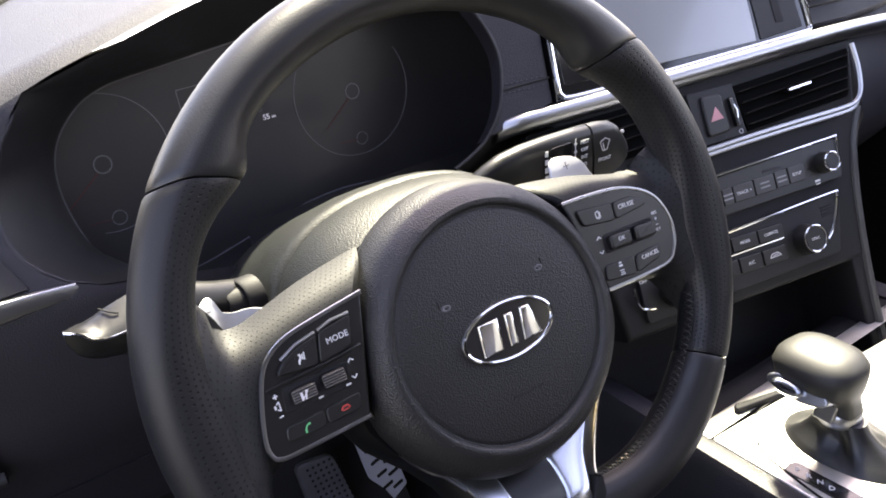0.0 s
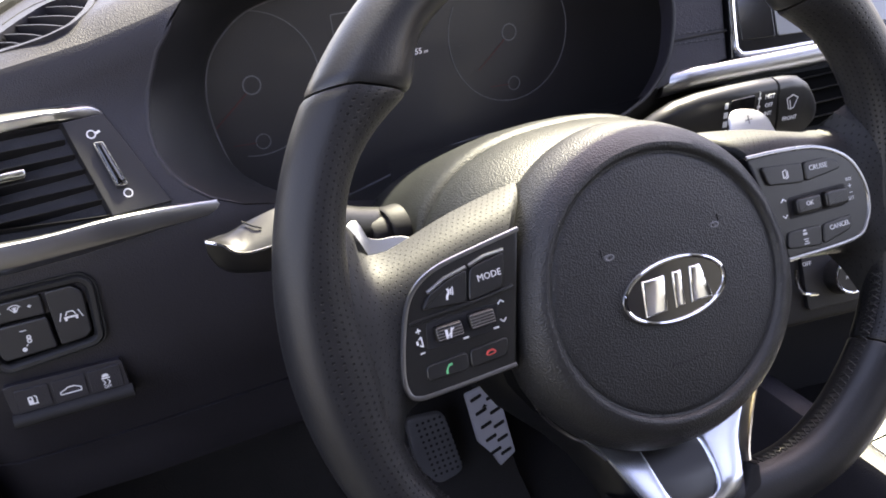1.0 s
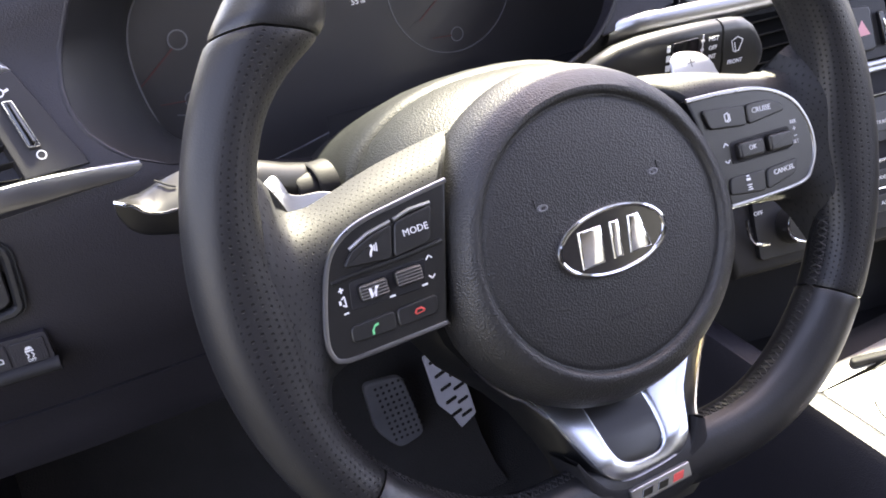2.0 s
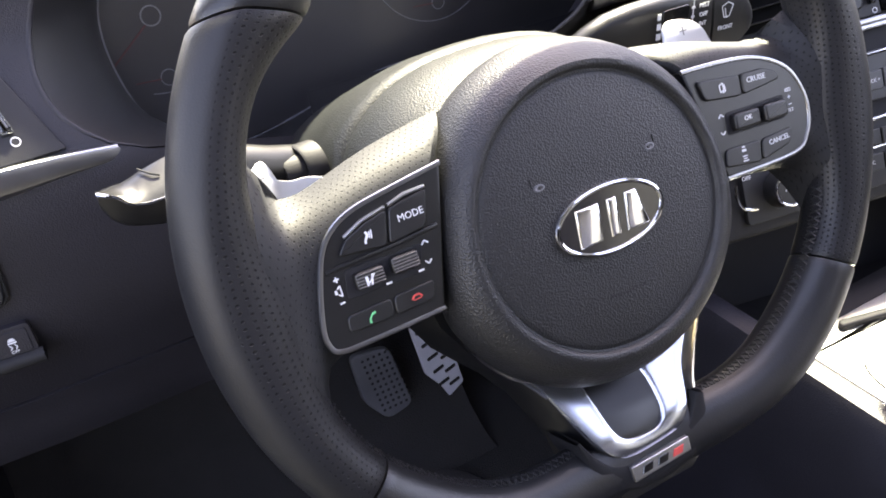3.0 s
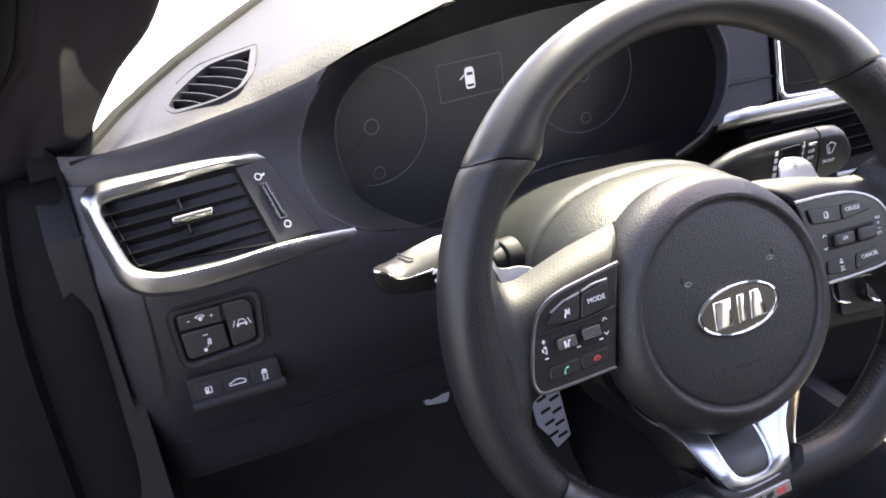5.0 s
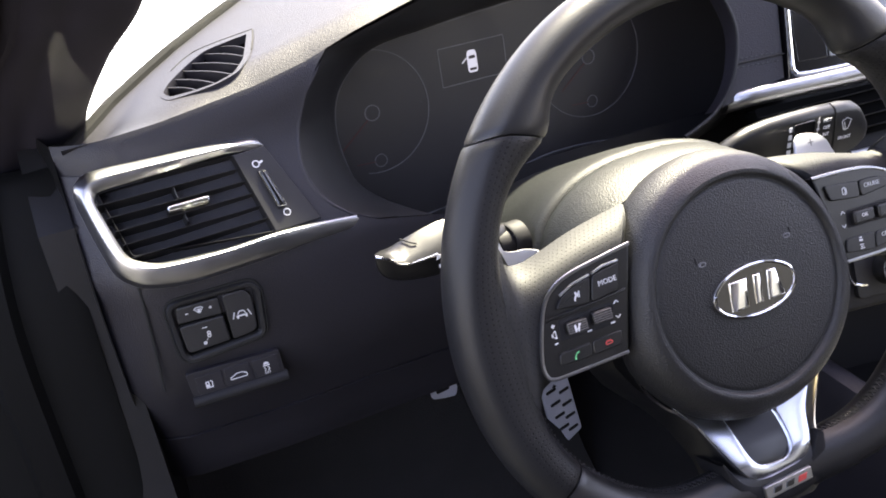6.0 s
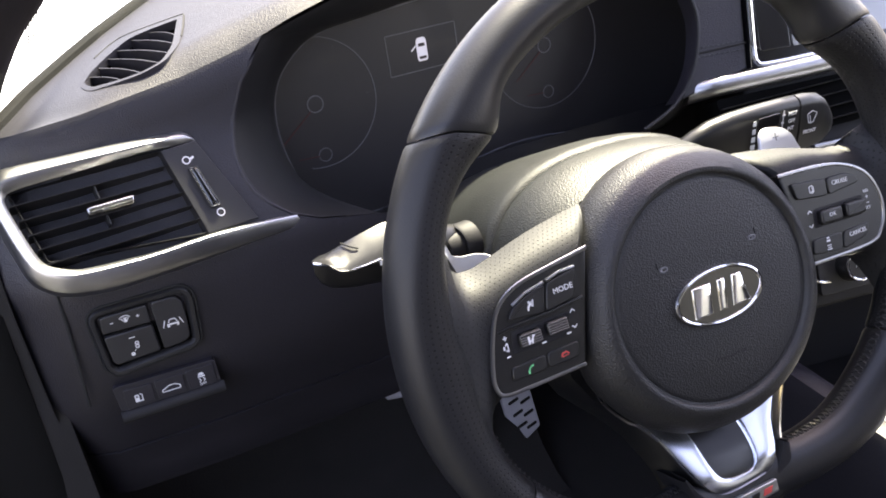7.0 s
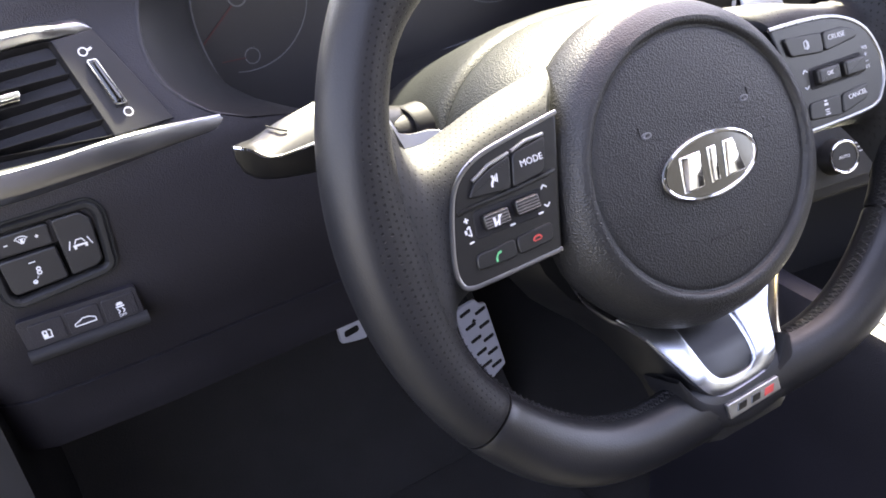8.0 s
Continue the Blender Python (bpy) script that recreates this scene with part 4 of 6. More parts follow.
skin = loft(top_rows, closed=False)
to_vent = TOPV.inverted()
hole = [a.lerp(b, 0.5) for a, b in zip(OUT, IN)]
cut = []
for f in skin.faces:
    c = to_vent @ f.calc_center_median()
    if abs(c.x) < 0.06 and abs(c.y) < 0.06 and inside(c.to_2d(), hole):
        cut.append(f)
bmesh.ops.delete(skin, geom=cut, context="FACES")
part("dash_top", skin, DASH_SKIN, dash, "sunlit grained dash top")
part("edge_strip", loft([[Vector((r[-1][0] + a, r[-1][1] + b, r[-1][2] + c)) for r in top_rows] for a, b, c in ((0.0030, -0.0030, 0.0), (0.0015, -0.0015, 0.0035), (-0.0015, 0.0015, 0.0048), (-0.0045, 0.0045, 0.0035), (-0.0065, 0.0065, -0.004), (-0.008, 0.010, -0.03))], closed=False), RUBBER, dash, "rubber strip along the windscreen edge")

# ---- instrument cluster ----
STACK = axes((0.228, 0.186, 0.646), (0.978, -0.208, 0), (0.0875, 0.4116, 0.9072), (-0.1887, -0.8873, 0.4208))
PAD_EDGE = spline([(s, v, 0) for s, v in zip((-0.105, -0.091, -0.074, -0.058, -0.049, -0.0445, -0.050, -0.062, -0.080), (-0.034, -0.028, -0.018, 0.0, 0.020, 0.046, 0.070, 0.095, 0.125))], 5)
PAD_V = [p.y for p in PAD_EDGE]
PAD_S = [p.x for p in PAD_EDGE]
EDGE_Z = (0.610, 0.620, 0.628, 0.636, 0.646, 0.658, 0.670, 0.680, 0.690, 0.712, 0.727, 0.739)
EDGE_X = (-0.100, -0.150, -0.170, -0.181, -0.190, -0.1945, -0.1945, -0.192, -0.188, -0.178, -0.165, -0.155)
EDGE_Y = (0.1965, 0.1985, 0.202, 0.207, 0.213, 0.2205, 0.229, 0.235, 0.2405, 0.242, 0.244, 0.248)
CL = axes((-0.034, 0.296, 0.66), (0.9998, 0.0203, 0), (-0.0025, 0.1209, 0.9927), (0.0202, -0.9925, 0.1209))
cluster = thing("instrument_cluster", CL, "dark instrument cluster with two round gauges and unlit needles", "instrument cluster")
LENS = [(-0.0196, 0.0620), (-0.0659, 0.0565), (-0.0910, 0.0421), (-0.1064, 0.0213), (-0.1111, -0.0081), (-0.1049, -0.0445), (-0.0914, -0.0703), (-0.0725, -0.0876), (-0.0301, -0.0928), (0.0727, -0.0732), (0.1447, -0.0764), (0.2267, -0.0943), (0.2738, -0.0827), (0.2984, -0.0425), (0.2991, 0.0020), (0.2863, 0.0308), (0.24, 0.058), (0.12, 0.070)]
lens = [p.to_2d() for p in spline([(*p, 0) for p in LENS], 5, closed=True)]
part("dial_face", slab(lens, -0.008, -0.004, 0.0005), CLUSTER_FACE, cluster)
part("lens_bead", tube([Vector((p.x, p.y, -0.002)) for p in lens], 0.0007, 6, closed=True), RING_INK, cluster, "thin pale line round the lens")
inv = CL.inverted()
hood = []
for p in lens:
    w = math.atan2(p.y + 0.012, p.x - 0.094)
    c, s = math.cos(w), math.sin(w)
    left, right, up, down = max(0, -c) ** 2, max(0, c) ** 2, max(0, s), max(0, -s)
    side = 0.047 * left * (1 - 0.3 * down) + 0.010 * right + 0.004 * down
    depth = 0.074 * left + 0.055 * right + 0.016 * down * (1 - left) + 0.046 * up * (1 - left)
    o = Vector((p.x + c * side, p.y + s * side * 0.5, depth))
    g = CL @ o
    if p.x < 0.0:
        if g.z < 0.739:
            zz = max(g.z, 0.612)
            goal = Vector((float(np.interp(zz, EDGE_Z, EDGE_X)) + 0.001, float(np.interp(zz, EDGE_Z, EDGE_Y)) + 0.0005, zz))
        else:
            goal = Vector((g.x, LIP_Y - 0.001, lip(g.x) - 0.002))
        g = g.lerp(goal, min(1, -p.x / 0.05) if p.y < 0 else 1)
    if p.x > 0.17:
        t = (p.y + 0.0943) / 0.1523
        k = min(1, (p.x - 0.17) / 0.07)
        k = k * k * (3 - 2 * k)
        v = -0.034 + 0.150 * min(max(t, 0), 1)
        g = g.lerp(STACK @ Vector((float(np.interp(v, PAD_V, PAD_S)), v, 0.0015)), k)
    elif p.x >= 0.0 and up > 0.25:
        k = min(1, (up - 0.25) / 0.25)
        g = g.lerp(Vector((g.x, LIP_Y - 0.001, lip(g.x) - 0.003)), k)
    hood.append((Vector((p.x, p.y, -0.003)), inv @ g))
rings = []
for t, push in ((0, 0), (0.12, 0.25), (0.35, 0.50), (0.65, 0.75), (0.88, 0.92), (1, 1)):
    rings.append([Vector((a.x + (b.x - a.x) * t, a.y + (b.y - a.y) * t, a.z + (b.z - a.z) * push)) for a, b in hood])
part("cluster_hood", loft(rings), DARK_PLASTIC, cluster, "dark shroud round the gauges")
edge_run = [b + Vector((0.0, 0.0, -0.0012)) for a, b in hood if a.x < -0.072 and a.y > -0.045]
k0 = max(range(len(edge_run)), key=lambda i: (edge_run[i] - edge_run[i - 1]).length)
part("hood_lip", tube(edge_run[k0:] + edge_run[:k0], 0.0020, 10, taper=lambda t: min(1, 0.2 + 6 * t, 0.2 + 6 * (1 - t))), DASH_SKIN, cluster, "rounded edge of the shroud")


def arc_line(cx, cy, r, a0, a1, width, mat, n=-0.0038, parent=None, name="gauge_ring"):
    pts = [radians(a0 + (a1 - a0) * i / 60) for i in range(61)]
    bm = loft([[Vector((cx + rr * math.cos(w), cy + rr * math.sin(w), n + d)) for w in pts] for rr, d in ((r, 0), (r, 0.0004), (r - width, 0.0004), (r - width, 0))], closed=False)
    return part(name, bm, mat, parent or cluster)


for gx in (-0.0776, 0.1341):
    arc_line(gx, 0.0047, 0.0510, -105, 128 if gx < 0 else 400, 0.0006, RING_INK) if gx < 0 else arc_line(gx, 0.0047, 0.0545, 150, 390, 0.0006, RING_INK)
    arc_line(gx, 0.0047, 0.0068, 0, 360, 0.0009, RING_INK, name="gauge_hub")
    arc_line(gx, -0.0362, 0.0056, 0, 360, 0.0006, RING_INK, name="small_gauge_hub")
    nd = [(gx - 0.0048, 0.0000, gx - 0.0310, -0.0200, 0.0012)]
    bars("needle", nd, -0.0036, NEEDLE, cluster)
    bars("small_needle", [(gx - 0.005, -0.0362, gx - 0.022, -0.0350, 0.0009)], -0.0036, NEEDLE, cluster)
    for k in range(9):
        w = radians(215 - 31 * k)
        bars("scale_mark", [(gx + 0.043 * math.cos(w), 0.0047 + 0.043 * math.sin(w), gx + 0.0465 * math.cos(w), 0.0047 + 0.0465 * math.sin(w), 0.0008)], -0.0038, CLUSTER_FACE, cluster)
arc_line(-0.0776 + 0.012, 0.0080, 0.0560, 75, 170, 0.0006, RING_INK)
frame_o = rect(-0.0117, 0.0096, 0.0512, 0.0424, 0.0012)
part("display_frame", ring_slab(frame_o, inset(frame_o, 0.0006), -0.0042, -0.0036), RING_INK, cluster)
car_o = [(-0.0042, -0.0105), (0.0042, -0.0105), (0.0052, -0.008), (0.0052, 0.0075), (0.0036, 0.0108), (-0.0036, 0.0108), (-0.0052, 0.0075), (-0.0052, -0.008)]
sign = part("car_symbol", at(slab(rounded(car_o, 0.0015), -0.0038, -0.0034, 0.0001, 1), Matrix.Translation((0.0188, 0.0262, 0)) @ Matrix.Diagonal((0.88, 0.88, 1, 1))), LIT_WHITE, cluster, "lit white symbol of a car with one door open")
part("window_mark", at(slab(rounded([(-0.0036, 0.0028), (0.0036, 0.0028), (0.0030, 0.0058), (-0.0030, 0.0058)], 0.0008), -0.0036, -0.0030, 0.0001, 1), Matrix.Translation((0.0188, 0.0262, 0)) @ Matrix.Diagonal((0.88, 0.88, 1, 1))), CLUSTER_FACE, sign)
part("window_mark", at(slab(rounded([(-0.0034, -0.0085), (0.0034, -0.0085), (0.0038, -0.0060), (-0.0038, -0.0060)], 0.0008), -0.0036, -0.0030, 0.0001, 1), Matrix.Translation((0.0188, 0.0262, 0)) @ Matrix.Diagonal((0.88, 0.88, 1, 1))), CLUSTER_FACE, sign)
bars("door_mark", [(0.0138, 0.0298, 0.0094, 0.0262, 0.0010)], -0.0038, LIT_WHITE, sign)
lettering("range_text", "55", 0.0535, 0.0042, -0.0037, 0.0062, LIT_WHITE, cluster)
lettering("range_unit", "mi", 0.0598, 0.0034, -0.0037, 0.0036, LIT_WHITE, cluster)

# added dark plate behind the gauges, stops light through the hood gap
part("gap_backing", slab([(-0.30, -0.20), (0.34, -0.20), (0.34, 0.055), (0.10, 0.10), (-0.10, 0.075), (-0.30, 0.020)], -0.030, -0.012, 0.002), SOFT_BLACK, cluster)

# ---- side air vent ----
VENT = axes((-0.218, 0.219, 0.658), (0.9872, 0.1594, 0), (-0.0923, 0.5715, 0.8154), (0.13, -0.8049, 0.579))
vent = thing("side_air_vent", VENT, "silver-framed side air vent with black slats", "air vent")
INNER = rounded([(-0.1125, 0.0370), (-0.0188, 0.0298), (-0.0120, -0.0304), (-0.1068, -0.0140)], 0.003)
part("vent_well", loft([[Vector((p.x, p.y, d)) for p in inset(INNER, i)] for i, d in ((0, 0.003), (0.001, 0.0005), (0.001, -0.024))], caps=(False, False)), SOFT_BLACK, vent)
# floor painted black in place of the shade down the duct
part("vent_floor", slab(INNER, -0.034, -0.022, 0.0003), RECESS_SHADE, vent)
for k in range(5):
    yl, yr = 0.0258 - 0.0099 * k, 0.0206 - 0.0099 * k
    xl, xr = -0.1142 + 0.0016 * k, -0.0205 + 0.0018 * k
    sl = loft([[Vector((x, y - 0.0010 + a * 0.0010, d)) for a, d in ((-1.6, -0.012), (-1.0, -0.012), (0.6, 0.0030), (0.4, 0.0040), (-0.2, 0.0038))] for x, y in ((xl, yl), ((xl + xr) / 2, (yl + yr) / 2), (xr, yr))], caps=(True, True))
    part("slat", sl, SLAT, vent)
for yy in (0.0174, 0.0):
    part("vane", slab(rect(-0.0654, yy - 0.004, -0.0645, yy + 0.004, 0.0002), -0.010, 0.0025, 0.0002, 1), SLAT, vent)
knob = part("vent_tab", slab(rounded([(-0.0762, 0.0036), (-0.0484, 0.0020), (-0.0474, 0.0070), (-0.0757, 0.0084)], 0.0012), 0.002, 0.0105, 0.0015), GLOSS_BLACK, vent)
part("tab_face", slab(rounded([(-0.0758, 0.0050), (-0.0480, 0.0035), (-0.0476, 0.0066), (-0.0757, 0.0080)], 0.0008), 0.0100, 0.0112, 0.0005), CHROME, knob, "bright ribbed metal strip")
panel = part("dial_panel", slab([(-0.0188, 0.0302), (0.0050, 0.0300), (0.0229, -0.0325), (-0.0120, -0.0310)], -0.01, 0.0022, 0.0006), DARK_PLASTIC, vent)
part("dial_slot", slab(rounded([(-0.0072, 0.0140), (-0.0012, 0.0135), (0.0030, -0.0170), (-0.0040, -0.0165)], 0.0008), 0.002, 0.0026, 0.0002, 1), SOFT_BLACK, panel)
part("thumb_wheel", slab(rounded([(-0.0066, 0.0130), (-0.0018, 0.0125), (0.0024, -0.0155), (-0.0036, -0.0150)], 0.0008), 0.002, 0.0052, 0.0020), GLOSS_BLACK, panel)
part("wheel_line", tube([Vector((p.x, p.y, 0.0042)) for p in rounded([(-0.0068, 0.0130), (-0.0018, 0.0125), (0.0024, -0.0155), (-0.0036, -0.0150)], 0.0010)], 0.00045, 6, closed=True), CHROME, panel, "bright outline of the wheel")
bars("open_icon", [(-0.0058, 0.0191, 0.0027, 0.0007), (-0.0030, 0.0191, -0.0005, 0.0200, 0.0014)], 0.0022, WHITE_INK, panel)
bars("closed_icon", [(0.0012, -0.0204, 0.0027, 0.0006)], 0.0022, WHITE_INK, panel)
# silver frame: top bar, rounded left end, bottom bar that runs on to the cluster; outer edge, crest and inner edge
F_OUT = along([(x, y, 0) for x, y in ((0.0055, 0.0305), (0.0000, 0.0384), (-0.0172, 0.0410), (-0.0388, 0.0432), (-0.0771, 0.0463), (-0.1100, 0.0488), (-0.1200, 0.0455), (-0.1245, 0.0391), (-0.1242, 0.0210), (-0.1222, -0.0018), (-0.1189, -0.0204), (-0.1084, -0.0323), (-0.0920, -0.0388), (-0.0738, -0.0420), (-0.0480, -0.0436), (-0.0150, -0.0450), (0.0165, -0.0458), (0.0516, -0.0477))], 110)
F_CREST = along([(x, y, 0) for x, y in ((0.0050, 0.0302), (-0.0010, 0.0345), (-0.0172, 0.0355), (-0.0428, 0.0370), (-0.0809, 0.0395), (-0.1090, 0.0402), (-0.1185, 0.0368), (-0.1215, 0.0300), (-0.1210, 0.0141), (-0.1174, -0.0072), (-0.1112, -0.0190), (-0.1010, -0.0255), (-0.0888, -0.0285), (-0.0704, -0.0308), (-0.0460, -0.0328), (-0.0120, -0.0338), (0.0189, -0.0368), (0.0480, -0.0408))], 110)
F_IN = along([(x, y, 0) for x, y in ((0.0045, 0.0299), (-0.0030, 0.0303), (-0.0230, 0.0317), (-0.0631, 0.0331), (-0.0900, 0.0337), (-0.1060, 0.0338), (-0.1130, 0.0325), (-0.1152, 0.0270), (-0.1138, 0.0106), (-0.1104, -0.0100), (-0.1048, -0.0176), (-0.0954, -0.0229), (-0.0868, -0.0250), (-0.0682, -0.0276), (-0.0460, -0.0302), (-0.0090, -0.0316), (0.0210, -0.0348), (0.0497, -0.0392))], 110)
rings = []
for i, (a, m, b) in enumerate(zip(F_OUT, F_CREST, F_IN)):
    rise = 0.0075 * min(1, 0.25 + 8 * i / 109, 0.35 + 3 * (1 - i / 109))
    ring = [a + Vector((0, 0, -0.012)), a + Vector((0, 0, 0.0002))]
    ring += [a.lerp(m, t) + Vector((0, 0, 0.0002 + rise * h)) for t, h in ((0.04, 0.12), (0.3, 0.45), (0.7, 0.84), (0.9, 0.97))]
    ring += [m + Vector((0, 0, 0.0002 + rise)), m.lerp(b, 0.3) + Vector((0, 0, 0.0002 + rise * 0.93)), m.lerp(b, 0.85) + Vector((0, 0, 0.0002 + rise * 0.5)), b + Vector((0, 0, 0.0002 + rise * 0.35)), b + Vector((0, 0, -0.004))]
    rings.append(ring)
part("vent_frame", loft(rings, closed=False, caps=(True, True)), SATIN, vent, "satin silver surround", angle=30)

# ---- switches by the door ----
PAN = axes((-0.2791, 0.1955, 0.554), (0.9982, -0.0602, 0), (0.003, 0.05, 0.9987), (-0.0601, -0.9969, 0.0501))
switches = thing("dash_switches", PAN, "black three-button switch panel with white symbols set in the dash", "switches")
bez = rounded([(-0.0345, 0.0505), (0.0270, 0.0508), (0.0325, 0.0430), (0.0300, 0.0080), (0.0250, 0.0035), (-0.0270, -0.0010), (-0.0330, 0.0060)], 0.011)
part("bezel", loft([[Vector((p.x, p.y, d)) for p in inset(bez, i)] for i, d in ((0, -0.004), (0, 0.0015), (0.0012, 0.0030), (0.0035, 0.0028), (0.0052, 0.0010), (0.0058, -0.003))], caps=(False, True)), DARK_PLASTIC, switches)
part("bezel_groove", tube([Vector((p.x, p.y, 0.0004)) for p in inset(bez, -0.0008)], 0.0009, 6, closed=True), SEAM, switches, "dark joint round the bezel")
# shallow plate, its black stands in for shade between the buttons
part("switch_recess", slab(inset(bez, 0.0056), -0.006, -0.0012, 0.0003), RECESS_SHADE, switches)
for nm, o in (("dimmer_button", [(-0.0268, 0.0445), (0.0028, 0.0448), (0.0026, 0.0318), (-0.0280, 0.0325)]), ("blind_spot_button", [(-0.0280, 0.0298), (0.0026, 0.0300), (0.0036, 0.0095), (-0.0250, 0.0080), (-0.0270, 0.0110)]), ("lane_button", [(0.0052, 0.0452), (0.0200, 0.0455), (0.0250, 0.0400), (0.0240, 0.0140), (0.0200, 0.0108), (0.0056, 0.0095)])):
    part(nm, slab(rounded(o, 0.0022), -0.004, 0.0026, 0.0009), SKYLIT_SWITCH, switches)
K = 0.0027
bars("dimmer_icon", [(-0.0216, 0.0389, -0.0196, 0.0389, 0.0006), (-0.0052, 0.0393, -0.0032, 0.0393, 0.0006), (-0.0042, 0.0383, -0.0042, 0.0403, 0.0006), (-0.0156, 0.0402, -0.0142, 0.0415, 0.0005), (-0.0142, 0.0415, -0.0122, 0.0419, 0.0005), (-0.0122, 0.0419, -0.0102, 0.0415, 0.0005), (-0.0102, 0.0415, -0.0088, 0.0402, 0.0005), (-0.0146, 0.0402, -0.0124, 0.0372, 0.0005), (-0.0098, 0.0402, -0.0118, 0.0372, 0.0005), (-0.0121, 0.0376, -0.0121, 0.0402, 0.0014), (-0.0134, 0.0402, -0.0106, 0.0402, 0.0005)], K, WHITE_INK, switches)
bars("blind_icon", [(-0.0134, 0.0250, -0.0098, 0.0250, 0.0005), (-0.0097, 0.0203, 0.0013, 0.0007), (-0.0099, 0.0179, 0.0014, 0.0007), (-0.0108, 0.0192, -0.0088, 0.0192, 0.0008), (-0.0137, 0.0130, 0.0013, 0.0007), (-0.0146, 0.0128, -0.0128, 0.0128, 0.0007), (-0.0122, 0.0148, -0.0112, 0.0160, 0.0004)], K, WHITE_INK, switches)
bars("lane_icon", [(0.0114, 0.0264, 0.0192, 0.0264, 0.0011), (0.0125, 0.0276, 0.0138, 0.0300, 0.0006), (0.0138, 0.0300, 0.0170, 0.0300, 0.0006), (0.0170, 0.0300, 0.0182, 0.0276, 0.0006), (0.0088, 0.0250, 0.0106, 0.0300, 0.0006), (0.0218, 0.0250, 0.0200, 0.0300, 0.0006), (0.0116, 0.0252, 0.0130, 0.0252, 0.0016), (0.0176, 0.0252, 0.0190, 0.0252, 0.0016)], K, WHITE_INK, switches)

row = thing("switch_row", PAN @ Matrix.Translation((0, 0, -0.0014)), "row of three small black switches above a finger shelf", "switches")
part("row_plate", slab(rounded([(-0.0335, -0.0100), (0.0345, -0.0115), (0.0355, -0.0310), (-0.0325, -0.0300)], 0.003), -0.016, 0.0004, 0.0003), DASH_SKIN, row)
for cx in (-0.0185, 0.0024, 0.0232):
    part("small_button", slab(rect(cx - 0.0095, -0.0292, cx + 0.0095, -0.0140, 0.0015), -0.002, 0.0012, 0.0004), DASH_SKIN, row)
part("finger_shelf", loft([[Vector((x, y, d)) for y, d in ((-0.0300, 0.000), (-0.0310, 0.0025), (-0.0335, 0.0042), (-0.0370, 0.0040), (-0.0392, 0.0020), (-0.0410, -0.004), (-0.0415, -0.016))] for x in np.linspace(-0.0330, 0.0370, 12)], closed=False), SOFT_BLACK, row)
bars("fuel_icon", [(-0.0214, -0.0250, -0.0214, -0.0200, 0.0008), (-0.0194, -0.0250, -0.0194, -0.0200, 0.0008), (-0.0214, -0.0202, -0.0194, -0.0202, 0.0008), (-0.0204, -0.0248, -0.0204, -0.0222, 0.0016), (-0.0218, -0.0250, -0.0166, -0.0250, 0.0008), (-0.0172, -0.0248, -0.0168, -0.0206, 0.0006), (-0.0168, -0.0206, -0.0182, -0.0196, 0.0006)], 0.0012, WHITE_INK, row)
bars("boot_icon", [(-0.0036, -0.0243, 0.0084, -0.0243, 0.0006), (-0.0036, -0.0243, -0.0036, -0.0226, 0.0006), (-0.0036, -0.0226, -0.0010, -0.0216, 0.0006), (-0.0010, -0.0216, 0.0012, -0.0202, 0.0006), (0.0012, -0.0202, 0.0050, -0.0202, 0.0006), (0.0050, -0.0202, 0.0084, -0.0220, 0.0006), (0.0084, -0.0220, 0.0084, -0.0243, 0.0006)], 0.0012, WHITE_INK, row)
bars("stability_icon", [(0.0220, -0.0184, 0.0244, -0.0184, 0.0007), (0.0213, -0.0194, 0.0251, -0.0194, 0.0012), (0.0208, -0.0210, 0.0256, -0.0210, 0.0010), (0.0212, -0.0222, 0.0224, -0.0240, 0.0006), (0.0224, -0.0240, 0.0212, -0.0256, 0.0006), (0.0240, -0.0222, 0.0252, -0.0240, 0.0006), (0.0252, -0.0240, 0.0240, -0.0256, 0.0006)], 0.0012, WHITE_INK, row)
lettering("off_text", "OFF", 0.0232, -0.0272, 0.0014, 0.0026, WHITE_INK, row)

for pts in ([(-0.0453, 0.0690), (-0.0462, 0.0400), (-0.0480, 0.0100), (-0.0500, -0.0180)],):
    part("panel_seam", tube([PAN @ Vector((x, y, -0.0002 - 0.004 * max(0, (-0.045 - x) * 40))) for x, y in pts], 0.0011, 6), SEAM, dash)

# ---- dash-top demister vent ----
demist = thing("demister_vent", TOPV, "black side demister vent with thin slats in the dash top", "air vent")
part("vent_rim", loft([[Vector((p.x, p.y, d)) for p in o] for o, d in ((OUT, -0.004), (OUT, 0.0004), (IN, 0.0006), (IN, -0.006))]), DASH_SKIN, demist)
# well coloured black so that it reads as shaded depth
part("vent_well", loft([[Vector((p.x, p.y, d)) for p in inset(IN, i)] for i, d in ((0.0, -0.0055), (0.0004, -0.03), (0.003, -0.034))], caps=(False, True)), RECESS_SHADE, demist)
part("rim_groove", tube([Vector((*p, 0.0002)) for p in ((-0.0335, 0.0325), (-0.0200, 0.0435), (-0.0110, 0.0474), (-0.0020, 0.0462), (0.0098, 0.0426), (0.0348, 0.0332), (0.0355, 0.0322), (0.0350, 0.0300), (0.0298, 0.0125), (0.0235, -0.0050))], 0.0006, 6), SEAM, demist, "thin dark joint round the vent")
